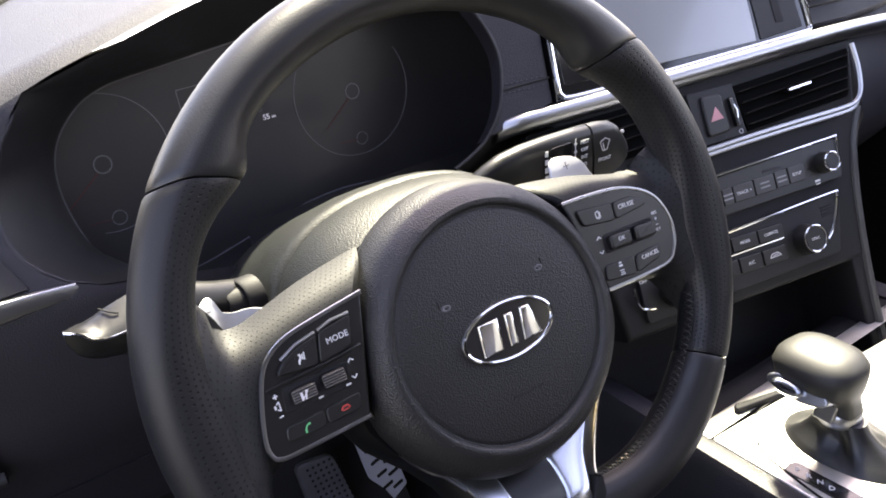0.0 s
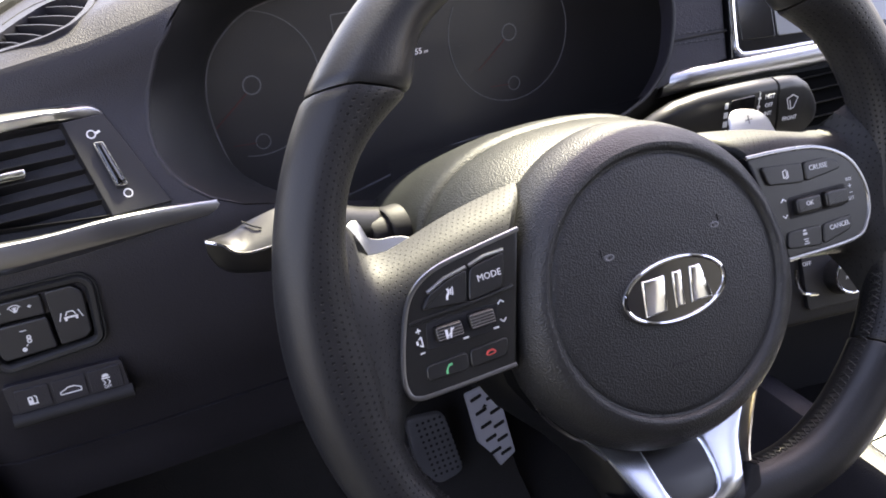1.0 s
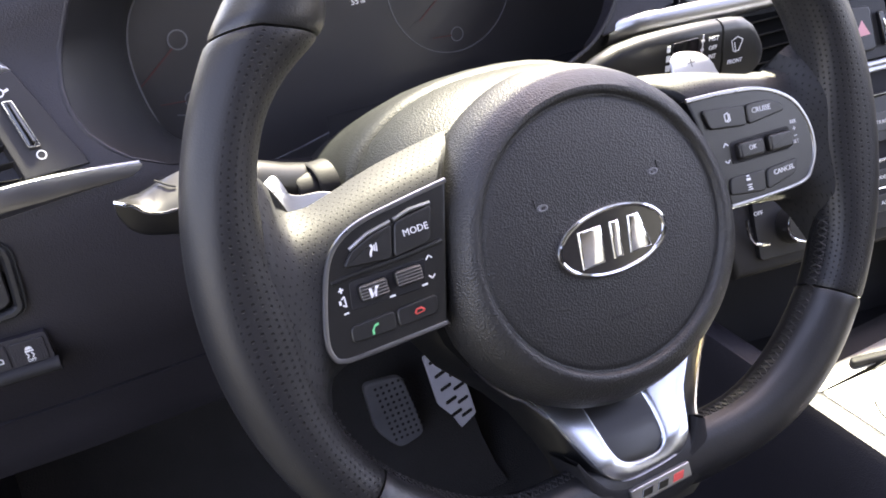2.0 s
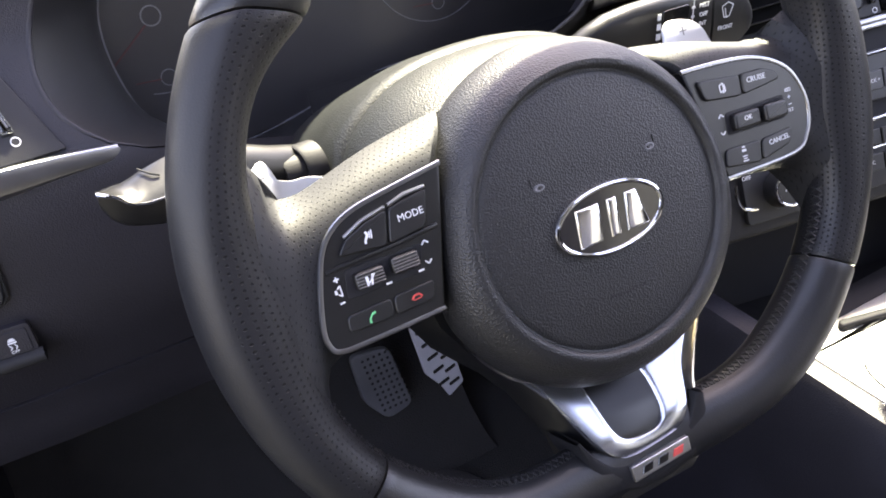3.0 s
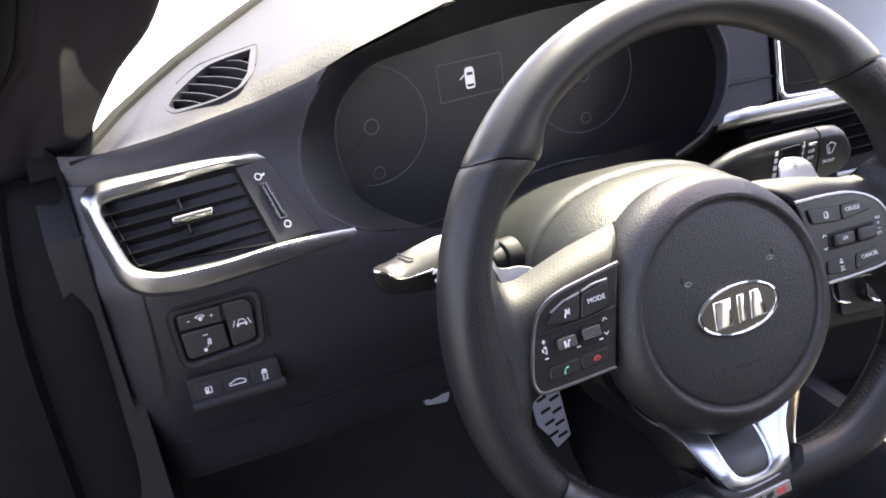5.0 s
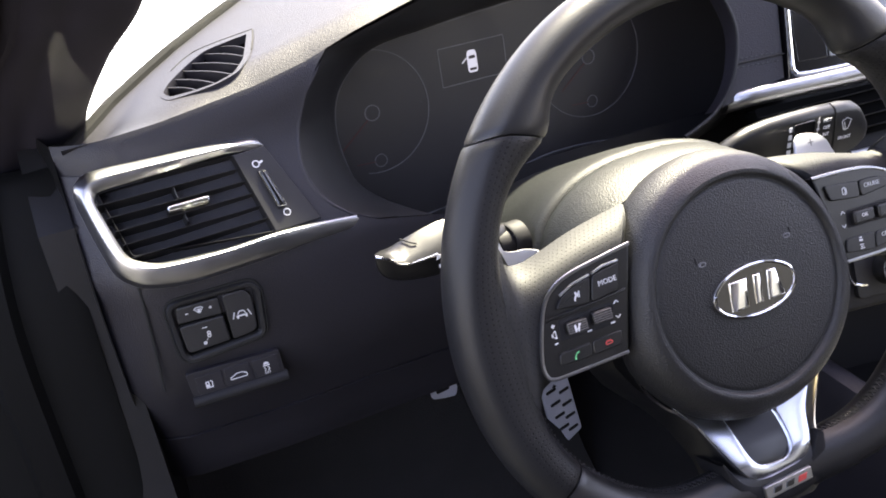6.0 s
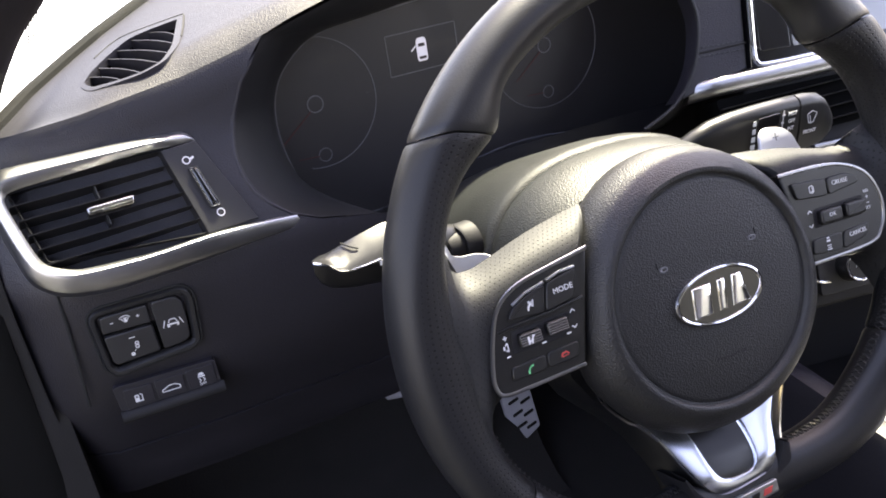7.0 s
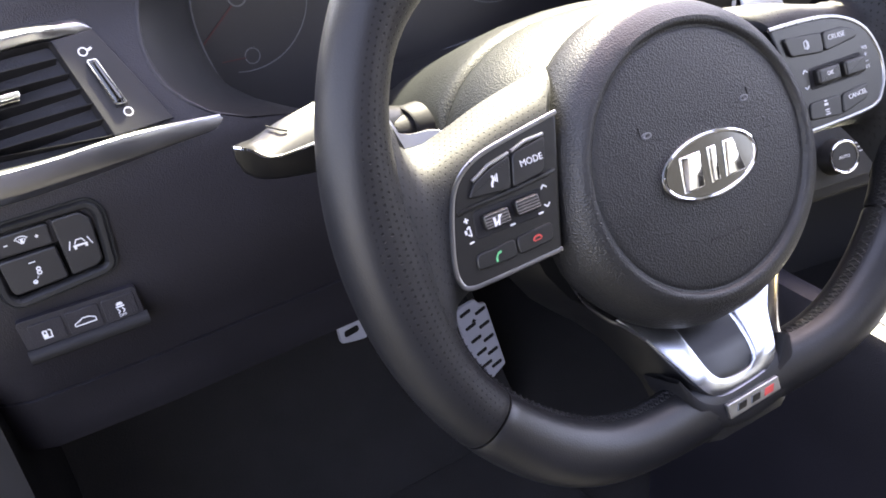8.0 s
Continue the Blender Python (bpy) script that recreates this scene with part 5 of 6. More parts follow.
for (x0, y0), (x1, y1) in (((-0.0425, 0.0070), (-0.0250, -0.0262)), ((-0.0345, 0.0150), (-0.0118, -0.0300)), ((-0.0262, 0.0236), (0.0022, -0.0302)), ((-0.0174, 0.0296), (0.0108, -0.0205)), ((-0.0059, 0.0366), (0.0166, -0.0070)), ((0.0078, 0.0345), (0.0215, 0.0060))):
    a, b = Vector((x0, y0, -0.0012)), Vector((x1, y1, -0.0012))
    side = Vector((b.y - a.y, a.x - b.x, 0)).normalized()
    run = [a.lerp(b, i / 8) - side * 0.0022 * math.sin(math.pi * i / 8) for i in range(9)]
    down = Vector((0, 0, -0.016)) + side * 0.002
    part("slat", loft([[p - side * 0.00035, p + side * 0.00035, p + side * 0.00035 + down, p - side * 0.00035 + down] for p in run], caps=(True, True)), DASH_SKIN, demist)

# ---- centre stack ----
stack = thing("centre_stack", STACK, "black centre stack with silver trim, radio and climate controls", "centre stack")
part("stack_body", slab([(-0.012, -0.012), (0.312, -0.006), (0.300, -0.070), (0.280, -0.126), (0.271, -0.207), (0.008, -0.212), (-0.005, -0.10)], -0.11, -0.003, 0.004), SOFT_BLACK, stack)
part("cubby_back", slab([(0.272, -0.20), (0.270, -0.30), (0.010, -0.30), (0.008, -0.20)], -0.13, -0.085, 0.003), SOFT_BLACK, stack, "black back of the open cubby")
part("cubby_side", slab([(0.273, -0.20), (0.271, -0.30), (0.255, -0.30), (0.256, -0.20)], -0.12, -0.004, 0.003), SOFT_BLACK, stack)
part("stack_edge", tube([Vector((p.x, p.y, -0.004)) for p in spline([(0.302, -0.070, 0), (0.288, -0.100, 0), (0.279, -0.140, 0), (0.273, -0.19, 0), (0.270, -0.24, 0), (0.269, -0.29, 0)], 5)], 0.0040, 8), DULL_RIB, stack, "satin grey edge moulding")
# silver cross bar
bar = spline([(-0.0600, -0.0136, -0.006), (-0.0500, -0.0128, 0.001), (-0.03, -0.0115, 0.006), (0.04, -0.0095, 0.008), (0.11, -0.0062, 0.008), (0.20, -0.0030, 0.008), (0.285, 0.0005, 0.007), (0.36, 0.001, -0.004), (0.45, 0.000, -0.03), (0.60, 0.000, -0.09)], 6)
rings = []
for i, p in enumerate(bar):
    hw = 0.0075
    rings.append([p + Vector((0, hw * y, z)) for y, z in ((1.05, -0.014), (1.05, -0.003), (1.0, -0.0010), (0.88, 0.0005), (0.66, 0.0018), (0.40, 0.0026), (0.1, 0.0028), (-0.25, 0.0020), (-0.62, -0.0002), (-0.90, -0.0034), (-1, -0.0065), (-1, -0.014))])
part("silver_bar", loft(rings, closed=False, caps=(True, True)), SATIN, stack, "satin silver bar across the dash")

screen = thing("touch_screen", STACK, "dark glossy touch screen with a chrome frame reflecting the sky", "touch screen")
part("screen_body", slab([(-0.004, -0.002), (0.268, 0.006), (0.257, 0.108), (0.007, 0.108)], -0.05, 0.001, 0.002), GLOSS_BLACK, screen)
part("display", slab(rect(0.036, 0.010, 0.203, 0.104, 0.002), 0.0, 0.0022, 0.0004), SCREEN, screen)
part("button_strip", slab(rect(0.006, 0.010, 0.034, 0.104, 0.002), 0.0, 0.0018, 0.0006), GLOSS_BLACK, screen)
strip = part("slot_strip", slab(rounded([(0.208, 0.0100), (0.2565, 0.0135), (0.2490, 0.104), (0.206, 0.104)], 0.002), 0.0, 0.0022, 0.0006), DARK_PLASTIC, screen)
part("card_slot", slab(rounded([(0.228, 0.022), (0.237, 0.022), (0.234, 0.060), (0.226, 0.060)], 0.001), 0.002, 0.0028, 0.0003), SOFT_BLACK, strip)
part("chrome_frame", tube([Vector((p.x, p.y, 0.0022)) for p in spline([(0.007, 0.108, 0), (0.003, 0.060, 0), (-0.0005, 0.012, 0), (0.001, 0.0025, 0), (0.010, -0.0005, 0), (0.06, 0.0005, 0), (0.15, 0.0040, 0), (0.25, 0.0080, 0), (0.2635, 0.0100, 0), (0.2650, 0.020, 0), (0.262, 0.060, 0), (0.257, 0.108, 0)], 6)], 0.0022, 8), CHROME, screen, "bright chrome frame")

part("hood_bead", tube([Vector((a, b, 0.001)) for a, b in zip(PAD_S, PAD_V)], 0.0016, 8), DARK_PLASTIC, cluster, place=CL.inverted() @ STACK)
# padded panel between gauges and screen
pad = thing("dash_pad", STACK, "stitched dark grey leather dash panel beside the screen", "dash panel")
part("pad_body", slab([(a, b) for a, b in zip(PAD_S, PAD_V) if b > -0.02] + [(0.002, 0.125), (-0.007, -0.001)], -0.02, 0.000, 0.002), DASH_SKIN, pad)
part("pad_seam", tube([Vector((-0.050, 0.0175, 0.0002)), Vector((-0.030, 0.0185, 0.0004)), Vector((-0.005, 0.0195, 0.0002))], 0.0009, 6), SEAM, pad)
for i in range(10):
    x = -0.050 + 0.0045 * i
    for yy in (0.0215, 0.0145):
        part("stitch", tube([Vector((x, yy, 0.0001)), Vector((x + 0.0014, yy + 0.0002, 0.0007)), Vector((x + 0.0028, yy + 0.0003, 0.0001))], 0.0004, 5), THREAD, pad)

# passenger side of the dash
part("passenger_pad", loft([[(x, y + dy, z) for x, dy in ((0.490, 0.016), (0.4945, 0.0105), (0.54, 0.0035), (0.60, 0.006), (0.70, 0.022), (0.85, 0.05), (1.02, 0.09))] for y, z in ((0.230, 0.746), (0.175, 0.738), (0.158, 0.722), (0.1400, 0.685), (0.1275, 0.657), (0.131, 0.650))], closed=False), DASH_SKIN, dash, "stitched pad beside the screen")
part("passenger_fascia", loft([[(x, y + dy, z) for x, dy in ((0.500, 0.050), (0.540, 0.010), (0.60, 0.014), (0.70, 0.03), (0.85, 0.05), (1.02, 0.09))] for y, z in ((0.128, 0.650), (0.118, 0.635), (0.104, 0.60), (0.092, 0.565), (0.098, 0.54), (0.13, 0.50), (0.20, 0.44), (0.30, 0.40))], closed=False), DASH_SKIN, dash)
for dz in (0.0, 0.006):
    part("pad_seam", tube([Vector((x, y, z + dz)) for x, y, z in ((0.4965, 0.1435, 0.672), (0.54, 0.1365, 0.672), (0.60, 0.1395, 0.672), (0.70, 0.1560, 0.672), (0.85, 0.183, 0.672))], 0.0009, 6), SEAM, dash)


def centre_vent(label, s0, s1, lean0, lean1, flip_x):
    ob = thing("centre_air_vent", STACK, label, "air vent", "centre air vents")
    o = rounded([(s0, -0.0240 if not flip_x else -0.022), (s1, -0.0150 if not flip_x else -0.018), (s1 + lean1, -0.0585), (s0 + lean0, -0.0660)], 0.004)
    # floor just behind the slats; black colour replaces the duct's shade
    part("vent_floor", slab(o, -0.02, 0.0005, 0.0003), RECESS_SHADE, ob)
    for k in range(4):
        t = (k + 0.6) / 4.2
        y0, y1 = -0.024 - 0.042 * t, -0.015 - 0.043 * t
        a, b = s0 + lean0 * t + 0.002, s1 + lean1 * t - 0.002
        part("slat", loft([[Vector((x, y - 0.0008 + q * 0.0008, d)) for q, d in ((0, 0.0004), (1.1, 0.0004), (1.4, 0.0034), (0.7, 0.0050), (0, 0.004))] for x, y in ((a, y0), (b, y1))], caps=(True, True)), DARK_PLASTIC, ob)
    c = (s0 + s1) / 2 - 0.004
    tab = part("vent_tab", slab(rounded([(c - 0.0145, -0.0415), (c + 0.0125, -0.0400), (c + 0.0125, -0.0362), (c - 0.0145, -0.0380)], 0.001), 0.002, 0.0105, 0.0012), GLOSS_BLACK, ob)
    part("tab_face", slab(rounded([(c - 0.0140, -0.0405), (c + 0.0120, -0.0390), (c + 0.0120, -0.0366), (c - 0.0140, -0.0384)], 0.0006), 0.010, 0.0110, 0.0004), CHROME, tab, "bright metal strip")
    return ob


vr = centre_vent("black slatted centre air vent with silver lower edge", 0.168, 0.303, 0.005, -0.012, False)
rail = spline([(0.306, -0.012, 0.003), (0.3065, -0.035, 0.004), (0.3020, -0.056, 0.005), (0.2930, -0.0655, 0.005), (0.2750, -0.0680, 0.005), (0.22, -0.0690, 0.0045), (0.168, -0.0705, 0.004), (0.10, -0.0735, 0.003), (0.04, -0.0750, 0.003)], 6)
part("lower_trim", tube(rail, 0.0024, 8, flat=0.8), SATIN, vr, "satin silver lower edge")
part("lower_bevel", tube([p + Vector((-0.0010, -0.0042, -0.0022)) for p in rail[14:]], 0.0022, 8, flat=0.6), SATIN, vr, "dull bevel under the silver edge")
centre_vent("black slatted centre air vent half hidden by the wheel", -0.040, 0.112, 0.010, -0.004, True)

hz = thing("hazard_switch", STACK, "black hazard switch with a red triangle", "hazard switch")
part("surround", slab(rounded([(0.117, -0.0215), (0.166, -0.0210), (0.170, -0.0675), (0.119, -0.0690)], 0.002), -0.004, 0.0022, 0.0008), DARK_PLASTIC, hz)
part("key", slab(rounded([(0.1290, -0.0265), (0.1505, -0.0275), (0.1520, -0.0610), (0.1285, -0.0625)], 0.004), 0.0, 0.0050, 0.0015), BUTTON, hz)
tri_o = [(0.1335, -0.0500), (0.1475, -0.0490), (0.1415, -0.0375)]
part("triangle", slab(tri_o, 0.0048, 0.0053, 0.0002, 1), PALE_RED, hz, "pale red warning triangle")
part("thumb_wheel", slab(rounded([(0.1565, -0.0330), (0.1610, -0.0325), (0.1635, -0.0590), (0.1580, -0.0590)], 0.0018), 0.002, 0.0075, 0.0028), GLOSS_BLACK, hz)
part("wheel_rim", tube([Vector((x, y, d)) for x, y, d in ((0.1578, -0.0335, 0.0055), (0.1602, -0.0450, 0.0082), (0.1600, -0.0585, 0.0055))], 0.0008, 6), CHROME, hz)
bars("closed_icon", [(0.1640, -0.0640, 0.0022, 0.0005)], 0.0022, WHITE_INK, hz)

radio = thing("radio_panel", STACK, "black radio control panel with chrome line and round knob", "radio")
part("panel", slab(rounded([(0.020, -0.0985), (0.266, -0.0905), (0.262, -0.1290), (0.020, -0.1340)], 0.003), -0.006, 0.0014, 0.0006), POD, radio)
part("chrome_line", tube([Vector((p.x, p.y, 0.002)) for p in spline([(0.020, -0.0995, 0), (0.128, -0.0965, 0), (0.250, -0.0915, 0), (0.2630, -0.0925, 0), (0.2625, -0.1030, 0), (0.2600, -0.1120, 0)], 6)], 0.0015, 8), CHROME, radio, "chrome line")
edges = (0.052, 0.078, 0.103, 0.128, 0.1395, 0.1625, 0.1860, 0.2010, 0.2200)
names = ("", "", "", "", "TRACK +", "", "", "SETUP")
for k in range(8):
    a, b = edges[k] + 0.0005, edges[k + 1] - 0.0005
    dy = (a - 0.128) * 0.035
    key = part("radio_key", slab(rect(a, -0.1240 + dy, b, -0.1095 + dy, 0.001), 0.0, 0.0034, 0.0006), KEY, radio)
    if names[k]:
        lettering("key_text", names[k], (a + b) / 2, -0.1168 + dy, 0.0035, 0.0040 if k == 4 else 0.0038, WHITE_INK, key, 0.03)
    elif k > 2:
        bars("key_text", [((a + b) / 2 - 0.0052, -0.1150 + dy, (a + b) / 2 + 0.0052, -0.1148 + dy, 0.0014), ((a + b) / 2 - 0.0052, -0.1188 + dy, (a + b) / 2 + 0.0052, -0.1186 + dy, 0.0014)], 0.0033, GREY_INK, key)
part("disc_mark", slab(rect(0.176, -0.1052, 0.196, -0.1030, 0.0008), 0.001, 0.0018, 0.0002), DARK_PLASTIC, radio)


def knob_at(owner, x, y, r, h, text="", ring=True):
    k = part("knob", at(lathe([(r * 1.08, 0.0), (r * 1.06, h * 0.2), (r, h * 0.35), (r * 0.98, h * 0.86), (r * 0.90, h * 0.99), (r * 0.82, h), (r * 0.80, h * 0.97), (r * 0.1, h * 0.97)], 40), Matrix.Translation((x, y, 0.001))), BUTTON, owner)
    if ring:
        part("knob_ring", tube([Vector((x + r * 0.92 * math.cos(w), y + r * 0.90 * math.sin(w), h + 0.0006)) for w in (2 * math.pi * i / 40 for i in range(40))], 0.0011, 8, closed=True), CHROME, k, "bright chrome ring")
    if text:
        lettering("knob_text", text, x, y, h * 0.97 + 0.0012, 0.0036, WHITE_INK, k)
    return k


knob_at(radio, 0.2440, -0.1115, 0.0092, 0.012)
bars("knob_mark", [(0.2300, -0.1262, 0.2360, -0.1260, 0.0018), (0.2305, -0.1290, 0.2355, -0.1288, 0.0014)], 0.0014, WHITE_INK, radio)

hvac = thing("climate_panel", STACK, "black climate control panel with two chrome-ringed temperature knobs", "climate control")
part("panel", slab(rounded([(0.028, -0.1500), (0.254, -0.1395), (0.240, -0.1950), (0.028, -0.2010)], 0.004), -0.006, 0.0014, 0.0006), DARK_PLASTIC, hvac)
part("chrome_line", tube([Vector((p.x, p.y, 0.002)) for p in spline([(0.060, -0.1490, 0), (0.124, -0.1465, 0), (0.238, -0.1405, 0), (0.2490, -0.1420, 0), (0.2470, -0.1520, 0), (0.2370, -0.1720, 0), (0.2290, -0.1800, 0)], 6)], 0.0016, 8), CHROME, hvac, "chrome line")
part("chrome_line", tube([Vector((p.x, p.y, 0.002)) for p in spline([(0.022, -0.168, 0), (0.0215, -0.178, 0), (0.026, -0.1870, 0), (0.037, -0.1895, 0)], 6)], 0.0014, 8), CHROME, hvac, "chrome line")
part("silver_line", tube([Vector((0.092, -0.1680, 0.002)), Vector((0.181, -0.1660, 0.002))], 0.0011, 6), CHROME, hvac)
for k, (a, b, w) in enumerate(((0.094, 0.124, ""), (0.1255, 0.1530, "MODE"), (0.1545, 0.1815, "CLIMATE"))):
    key = part("climate_key", slab(rect(a, -0.1648, b, -0.1530, 0.001), 0.0, 0.0034, 0.0006), BUTTON, hvac)
    if w:
        lettering("key_text", w, (a + b) / 2, -0.1588, 0.0035, 0.0038, WHITE_INK, key, 0.02)
for k, (a, b, w) in enumerate(((0.094, 0.1275, "OFF"), (0.129, 0.1530, "A/C"), (0.1545, 0.1800, ""))):
    key = part("climate_key", slab(rect(a, -0.1850, b, -0.1720, 0.001), 0.0, 0.0034, 0.0006), BUTTON, hvac)
    if w:
        lettering("key_text", w, (a + b) / 2, -0.1785, 0.0035, 0.0042, WHITE_INK, key, 0.02)
    else:
        bars("recirculate_icon", [(0.1615, -0.1800, 0.1735, -0.1796, 0.0006), (0.1615, -0.1800, 0.1635, -0.1770, 0.0006), (0.1635, -0.1770, 0.1700, -0.1764, 0.0006), (0.1700, -0.1764, 0.1735, -0.1796, 0.0006), (0.1650, -0.1788, 0.1705, -0.1780, 0.0006)], 0.0034, WHITE_INK, key)
knob_at(hvac, 0.2045, -0.1735, 0.0130, 0.014, "SYNC")
knob_at(hvac, 0.0590, -0.1790, 0.0135, 0.014, "AUTO")
lettering("off_text", "OFF", 0.032, -0.1650, 0.0015, 0.0045, WHITE_INK, hvac)
bars("defrost_icon", [(0.078, -0.1730, 0.094, -0.1726, 0.0010), (0.081, -0.1800, 0.091, -0.1798, 0.0006), (0.081, -0.1800, 0.0825, -0.1765, 0.0006), (0.091, -0.1798, 0.0895, -0.1763, 0.0006), (0.0825, -0.1765, 0.0895, -0.1763, 0.0006)], 0.0014, WHITE_INK, hvac)
for i in range(4):
    part("sensor_slit", slab([(0.228, -0.1500 - 0.0028 * i), (0.241, -0.1490 - 0.0028 * i), (0.241, -0.1505 - 0.0028 * i), (0.228, -0.1515 - 0.0028 * i)], 0.001, 0.0020, 0.0003, 1), SOFT_BLACK, hvac)

# ---- console ----
console = thing("centre_console", I4, "centre console with a pale silver top plate", "console")
CZ = 0.400
part("console_side", loft([[(x, y, z) for y in (0.20, 0.10, 0.03, -0.05, -0.15, -0.4, -0.9)] for x, z in ((0.185, 0.0), (0.188, 0.20), (0.192, 0.33), (0.198, 0.385), (0.206, CZ - 0.001), (0.216, CZ + 0.001), (0.226, CZ - 0.003))], closed=False), DASH_SKIN, console)
part("console_side", loft([[(0.74 - x, y, z) for y in (0.20, 0.10, 0.03, -0.05, -0.15, -0.4, -0.9)] for x, z in ((0.185, 0.0), (0.188, 0.20), (0.192, 0.33), (0.198, 0.385), (0.206, CZ - 0.001), (0.216, CZ + 0.001), (0.226, CZ - 0.003))], closed=False), DASH_SKIN, console)
part("top_plate", slab(rounded([(0.222, -0.16), (0.518, -0.16), (0.518, 0.014), (0.470, 0.000), (0.262, 0.014), (0.222, 0.016)], 0.004), CZ - 0.03, CZ, 0.0015), PALE_PLATE, console, "pale silver gear surround")
part("armrest", slab(rounded([(0.224, -0.90), (0.516, -0.90), (0.516, -0.164), (0.224, -0.164)], 0.02), CZ - 0.05, CZ + 0.03, 0.012), SOFT_BLACK, console, "black padded rear lid")
part("front_tray", loft([[(x, y, z) for x in np.linspace(0.222, 0.518, 9)] for y, z in ((0.017, CZ - 0.0005), (0.024, CZ - 0.001), (0.030, CZ - 0.001), (0.034, CZ - 0.002), (0.036, CZ - 0.006))], closed=False), PALE_PLATE, console, "pale tray lid in front of the lever")
part("front_bin", loft([[(x, y, z) for x in np.linspace(0.222, 0.518, 9)] for y, z in ((0.036, CZ - 0.004), (0.050, CZ - 0.006), (0.064, CZ - 0.012), (0.076, CZ - 0.030), (0.084, CZ - 0.048), (0.16, CZ - 0.05), (0.17, CZ + 0.03))], closed=False), SOFT_BLACK, console, "dark open bin below the controls")
part("tray_handle", slab(rounded([(0.262, 0.0215), (0.316, 0.0085), (0.3175, 0.0145), (0.272, 0.0270), (0.266, 0.0285), (0.2625, 0.0260)], 0.003), CZ - 0.006, CZ + 0.0045, 0.0018), SOFT_BLACK, console, "dark recessed handle")
part("gate_groove", tube([Vector((p.x, p.y, CZ + 0.0002)) for p in spline([(0.243, -0.012, 0), (0.236, -0.024, 0), (0.232, -0.045, 0), (0.226, -0.085, 0), (0.224, -0.16, 0)], 5)], 0.0010, 6), SEAM, console)
part("gear_letter_strip", slab(rounded([(0.232, -0.042), (0.246, -0.042), (0.249, -0.100), (0.233, -0.100)], 0.004), CZ - 0.004, CZ + 0.0008, 0.0006), GLOSS_BLACK, console, "black strip under the pale gear letters")
for k, word in enumerate("PRND"):
    lettering("gear_letter", word, 0.2385 + 0.0004 * k, -0.0500 - 0.0092 * k, CZ + 0.0013, 0.0065, WHITE_INK, console, -0.9)

lev = thing("gear_lever", Matrix.Translation((0.292, -0.052, CZ)), "gear lever with smooth leather knob, silver button and dark gathered boot", "gear lever")
boot = []
for z, r, k in ((0.0, 0.040, 0.02), (0.002, 0.0385, 0.05), (0.006, 0.032, 0.14), (0.011, 0.0245, 0.22), (0.017, 0.0195, 0.18), (0.023, 0.0165, 0.09), (0.029, 0.0150, 0.0)):
    boot.append([Vector((-0.006 * z / 0.03 + r * 0.85 * (1 + k * math.sin(3 * w + 0.6 + z * 50) + 0.5 * k * math.sin(7 * w)) * math.cos(w), -0.006 * (1 - z / 0.03) + r * 1.30 * (1 + k * math.sin(3 * w + z * 50)) * math.sin(w), z)) for w in (2 * math.pi * i / 72 for i in range(72))])
part("boot", loft(boot, caps=(True, True)), LEATHER, lev, "gathered black leather boot")
groove = rounded([(-0.047, 0.052), (-0.020, 0.066), (0.050, 0.066), (0.060, -0.10), (-0.064, -0.10)], 0.014)
part("boot_plate", ring_slab(groove, inset(groove, 0.0012), -0.001, 0.0004), SOFT_BLACK, lev, "dark joint round the boot panel")
part("collar", at(lathe([(0.0148, 0.025), (0.0162, 0.027), (0.0162, 0.036), (0.0150, 0.0375), (0.010, 0.0375)], 32), Matrix.Translation((-0.007, 0.001, 0))), SATIN, lev, "silver collar")
knob = []
for z, cx, cy, rx, ry in ((0.035, -0.007, 0.000, 0.0135, 0.0145), (0.046, -0.010, 0.002, 0.0138, 0.0155), (0.054, -0.014, 0.005, 0.0165, 0.0195), (0.061, -0.0190, 0.009, 0.0225, 0.0270), (0.068, -0.0215, 0.012, 0.0255, 0.0318), (0.076, -0.0222, 0.012, 0.0262, 0.0330), (0.083, -0.0220, 0.011, 0.0248, 0.0318), (0.0885, -0.0212, 0.010, 0.0205, 0.0272), (0.0920, -0.0205, 0.009, 0.0130, 0.0180), (0.0930, -0.0205, 0.009, 0.005, 0.007)):
    knob.append([Vector((cx + rx * math.copysign(abs(math.cos(w)) ** 0.75, math.cos(w)), cy + ry * math.copysign(abs(math.sin(w)) ** 0.75, math.sin(w)), z)) for w in (2 * math.pi * i / 48 for i in range(48))])
part("knob", loft(knob, caps=(True, True)), KNOB_LEATHER, lev, "smooth leather gear knob")
SIDE = axes((-0.0445, 0.014, 0.0640), (0.10, -0.99, -0.08), (0.45, -0.02, 0.89), (-0.88, -0.12, 0.44))
part("knob_band", at(slab(ellipse(0, 0, 0.0240, 0.0080, 36), -0.010, 0.0026, 0.0014), SIDE), SATIN, lev, "silver band")
part("release_button", at(slab(ellipse(-0.006, -0.0010, 0.0125, 0.0056, 36), 0.0, 0.0082, 0.0036, 4), SIDE), BRUSHED, lev, "chrome release button")
part("neck_trim", at(slab(rounded([(-0.009, -0.016), (0.006, -0.016), (0.008, 0.004), (-0.007, 0.006)], 0.002), -0.004, 0.0026, 0.001), axes((-0.0225, 0.001, 0.049), (0.10, -0.99, -0.05), (0.25, -0.02, 0.96), (-0.96, -0.12, 0.25))), SATIN, lev, "silver front of the neck")

